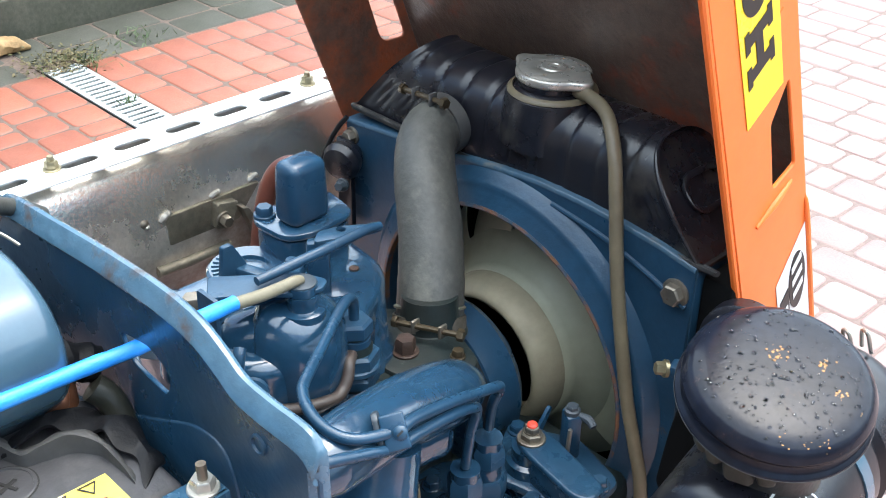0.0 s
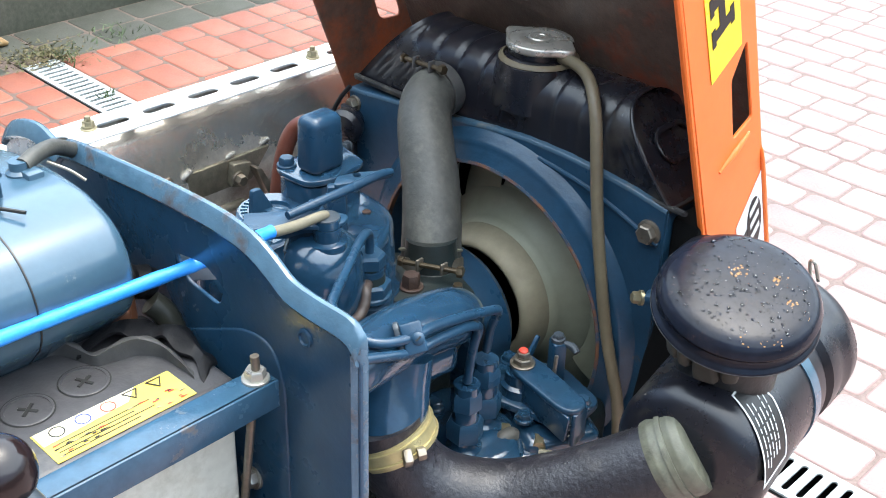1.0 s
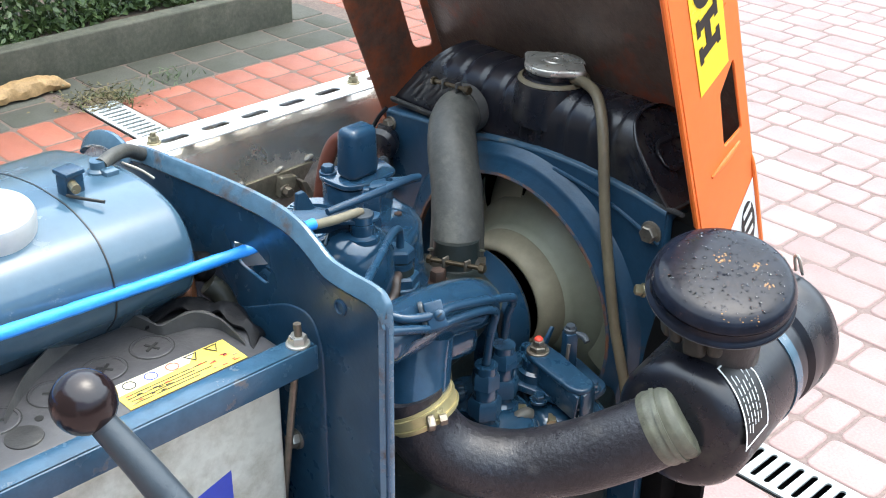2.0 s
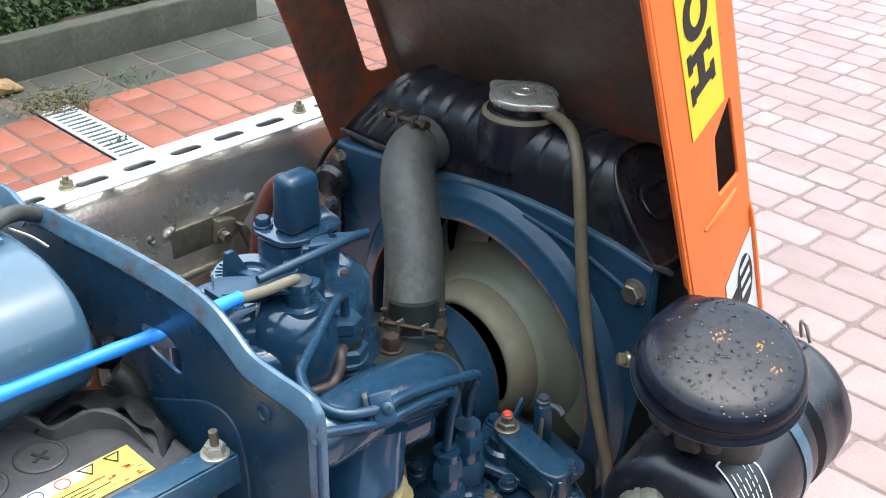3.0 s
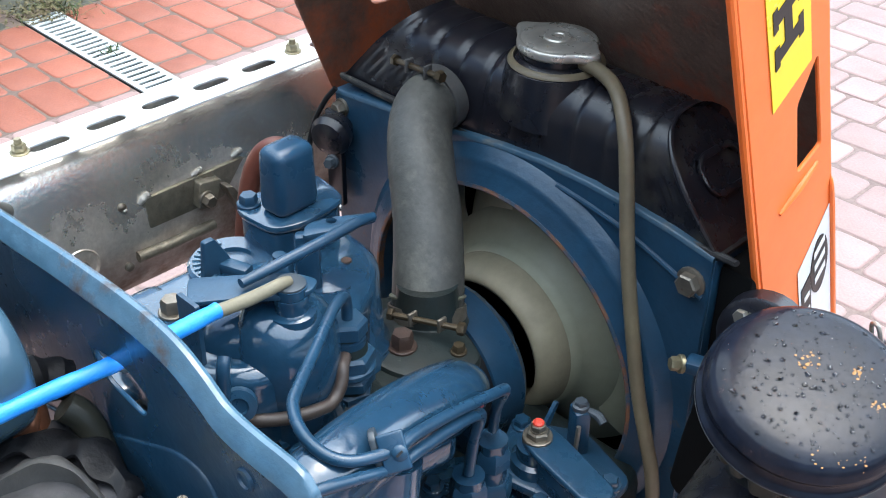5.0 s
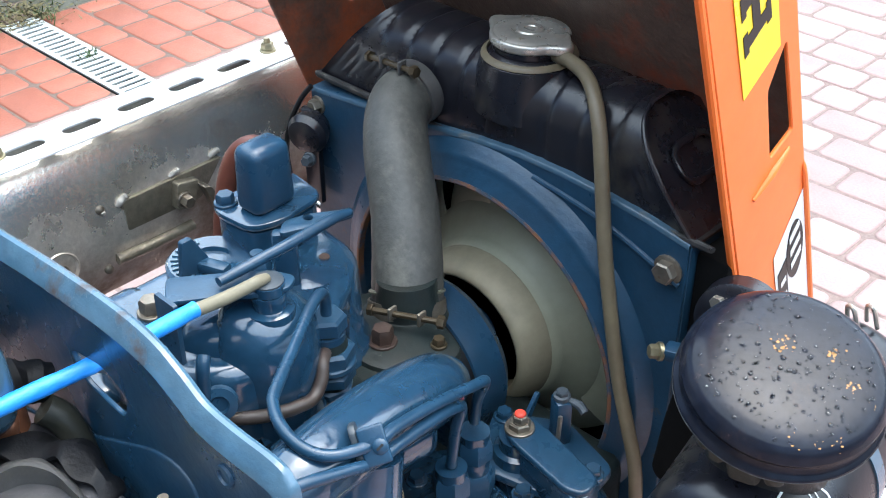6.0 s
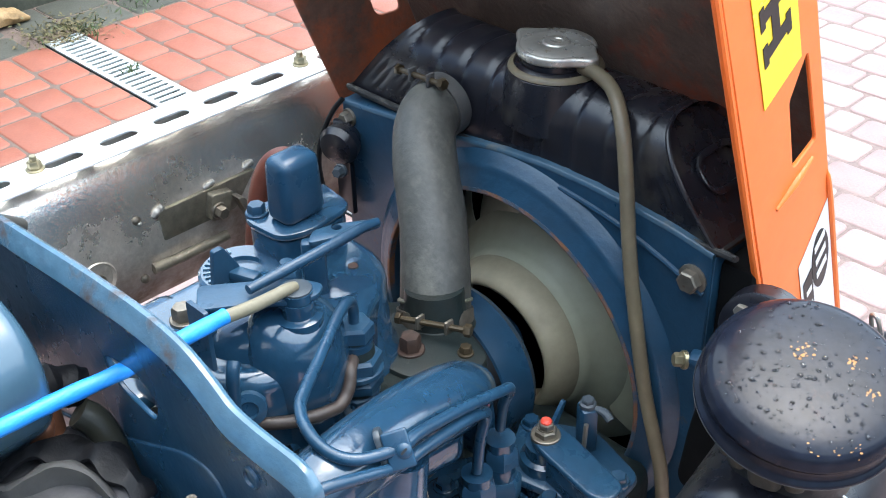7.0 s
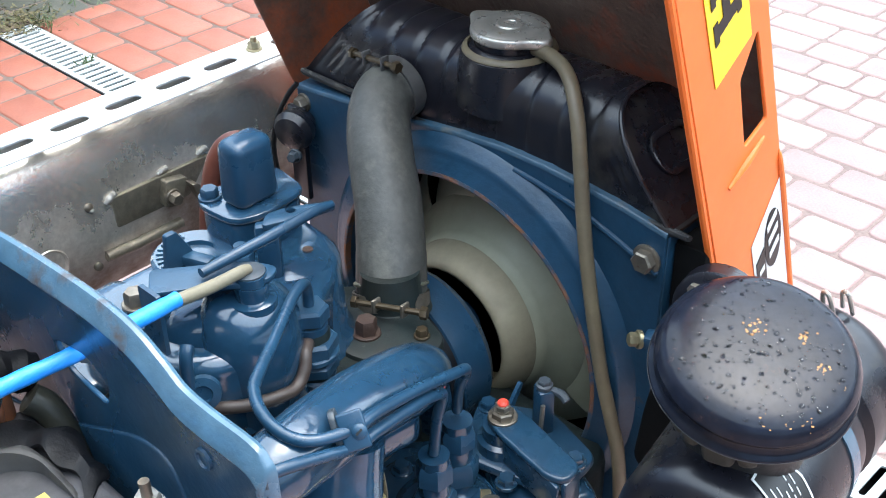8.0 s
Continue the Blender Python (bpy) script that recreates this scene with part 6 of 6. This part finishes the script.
part("red_tip", lathe((0.136, 0.503, 0.8465), UP, [(0.0042, 0), (0.0040, 0.0016), (0.0026, 0.0030), (0, 0.0034)], 16), RED_CAP, arm, "red sealing paint")
part("finger", slab(rounded([(0.512, 0.826), (0.520, 0.826), (0.531, 0.846), (0.528, 0.847)], 0.001, 2), lambda u, v, w: (0.128 + w, u, v), 0.003), BLUE, arm)
link = part("link_bracket", block((0.1455, 0.5370, 0.826), (0.015, 0.012, 0.040), 0.0022, 2, (0, 0, -30)), BLUE, pump)
part("link_slot", block((0.1495, 0.5308, 0.828), (0.0030, 0.002, 0.018), 0.0008, 1, (0, 0, -30)), BOLT, link)
part("link_screw", join(lathe((0.1455, 0.5370, 0.846), UP, [(0.0062, 0), (0.0062, 0.003), (0.0045, 0.004), (0, 0.004)], 16), hexhead((0.1455, 0.5370, 0.849), UP, 0.0085, 0.004), tube([(0.1480, 0.5380, 0.846), (0.1580, 0.5410, 0.844), (0.1640, 0.5400, 0.841)], [0.0022, 0.0036, 0.0030], 10, 4)), DARK_STEEL, link)
part("link_rod", tube([(0.1520, 0.5280, 0.838), (0.1535, 0.5240, 0.812)], 0.0018, 8, 1), BOLT, link)
for p in ((0.186, 0.524, 0.808), (0.160, 0.480, 0.802), (0.102, 0.526, 0.808), (0.092, 0.444, 0.795), (0.176, 0.420, 0.795)):
    part("pump_bolt", bolt(p, UP, 0.011, 0.005), BLUE_CAST, pump)
part("brass_fitting", join(hexhead((0.150, 0.468, 0.792), (1, -1, 0.1), 0.012, 0.014), hexhead((0.176, 0.480, 0.790), (1, -1, 0.1), 0.011, 0.012)), BRASS, pump, "brass unions")
part("fuel_pipe", tube([(0.150, 0.440, 0.740), (0.156, 0.444, 0.775), (0.158, 0.452, 0.790), (0.160, 0.462, 0.794), (0.162, 0.466, 0.792)], 0.0075, 12, 5), RUBBER, pump)
part("fuel_pipe", tube([(0.186, 0.470, 0.788), (0.205, 0.482, 0.790), (0.214, 0.498, 0.796)], 0.003, 10, 4), BEIGE, pump)

# ---------------------------------------------------------------- paving, piece by piece
def paver_mesh(name, lx, ly, mat):
    bm = block((0, 0, -0.03), (lx, ly, 0.06), 0, 1)
    up = [e for e in bm.edges if abs(e.verts[0].co.z - e.verts[1].co.z) > 0.05]
    bmesh.ops.bevel(bm, geom=up, offset=min(0.020, 0.2 * min(lx, ly)), segments=3, profile=0.5, affect="EDGES")
    top = [e for e in bm.edges if all(v.co.z > -0.001 for v in e.verts)]
    bmesh.ops.bevel(bm, geom=top, offset=0.007, segments=2, profile=0.5, affect="EDGES")
    bmesh.ops.delete(bm, geom=[f for f in bm.faces if all(v.co.z < -0.05 for v in f.verts)], context="FACES")
    return finish(name, bm, mat, 50)


def random_tint_by_island(mat, amount):
    """A copy of a paving material whose tint goes by separate piece, for the joined far paving."""
    m = mat.copy()
    nt = m.node_tree
    info = next(x for x in nt.nodes if x.type == "OBJECT_INFO")
    geo = nt.nodes.new("ShaderNodeNewGeometry")
    for l in list(nt.links):
        if l.from_node == info:
            nt.links.new(geo.outputs["Random Per Island"], l.to_socket)
    return m


paving = thing("paving", (0, 0, 0), "red and grey tumbled concrete block paving, damp", "paving", kind="structure")
COURSE, GAP = 0.1225, 0.005
RED_EDGE = -2.06
LENGTHS = (0.085, 0.125, 0.155, 0.19, 0.225)
SIZES = {}


def lay_paving():
    rnd = random.Random(11)
    places = []

    def course(y, x0, x1, mat, far):
        x = x0
        while x < x1 - 0.001:
            ln = rnd.choice(LENGTHS)
            e = x1 if x1 - x - ln < 0.085 else x + ln
            places.append((mat, round((e - x - GAP) * 200) / 200, COURSE - GAP, (x + e) / 2, y + COURSE / 2, far))
            x = e

    for k in range(-37, 0):
        y = DR0 + 0.001 + k * COURSE
        course(y, -2.66, RED_EDGE, "red", not (y > 0.7))
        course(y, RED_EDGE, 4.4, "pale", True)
    for k in range(0, 58):
        y = DR1 + 0.001 + k * COURSE
        course(y, -2.66 if y < 2.70 else -4.4, RED_EDGE, "red", y > 2.55)
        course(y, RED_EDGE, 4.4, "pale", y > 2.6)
    for y0, y1 in ((-1.6, DR0), (DR1, 2.70)):
        for x0, w in ((-2.6600, 0.1550), (-2.8150, 0.1550)):
            y = y0
            while y < y1 - 0.05:
                e = min(y + 0.2, y1)
                places.append(("grey", w - GAP, e - y - GAP, x0 - w / 2, (y + e) / 2, y < 1.0 and y0 < 0))
                y += 0.2
    for k in range(10):
        places.append(("grey", 0.19, 0.155, -3.07 - 0.2 * k, 2.615, True))
    places.append(("grey", 0.24, COURSE - GAP, -2.85, DR0 + COURSE / 2, False))
    return places


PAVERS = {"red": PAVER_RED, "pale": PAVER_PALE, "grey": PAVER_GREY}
FAR = {}
for mat, lx, ly, x, y, far in lay_paving():
    key = (mat, lx, round(ly, 4))
    if key not in SIZES:
        SIZES[key] = paver_mesh("paver", lx, ly, PAVERS[mat])
    wob = noise.noise((x * 3, y * 3, 0.7))
    m = pose(x, y, -0.001 + 0.002 * wob, 0.5 * noise.noise((x * 9, y * 9, 3)), 0.5 * noise.noise((x * 9, y * 9, 7)), 1.2 * noise.noise((x * 8, y * 8, 5)))
    if far:
        FAR.setdefault(mat, []).append((SIZES[key], m))
    else:
        ob = new("paver", SIZES[key])
        ob.parent = paving
        ob.matrix_basis = m
for mat, rows in FAR.items():
    verts, faces = [], []
    for me, m in rows:
        base = len(verts)
        verts += [m @ v.co for v in me.vertices]
        faces += [[base + i for i in p.vertices] for p in me.polygons]
    me = bpy.data.meshes.new("far_pavers")
    me.from_pydata(verts, [], faces)
    me.materials.append(random_tint_by_island(PAVERS[mat], 0.15))
    ob = new("far_pavers", me)
    ob.parent = paving
    tagged(ob, kind="stuff")
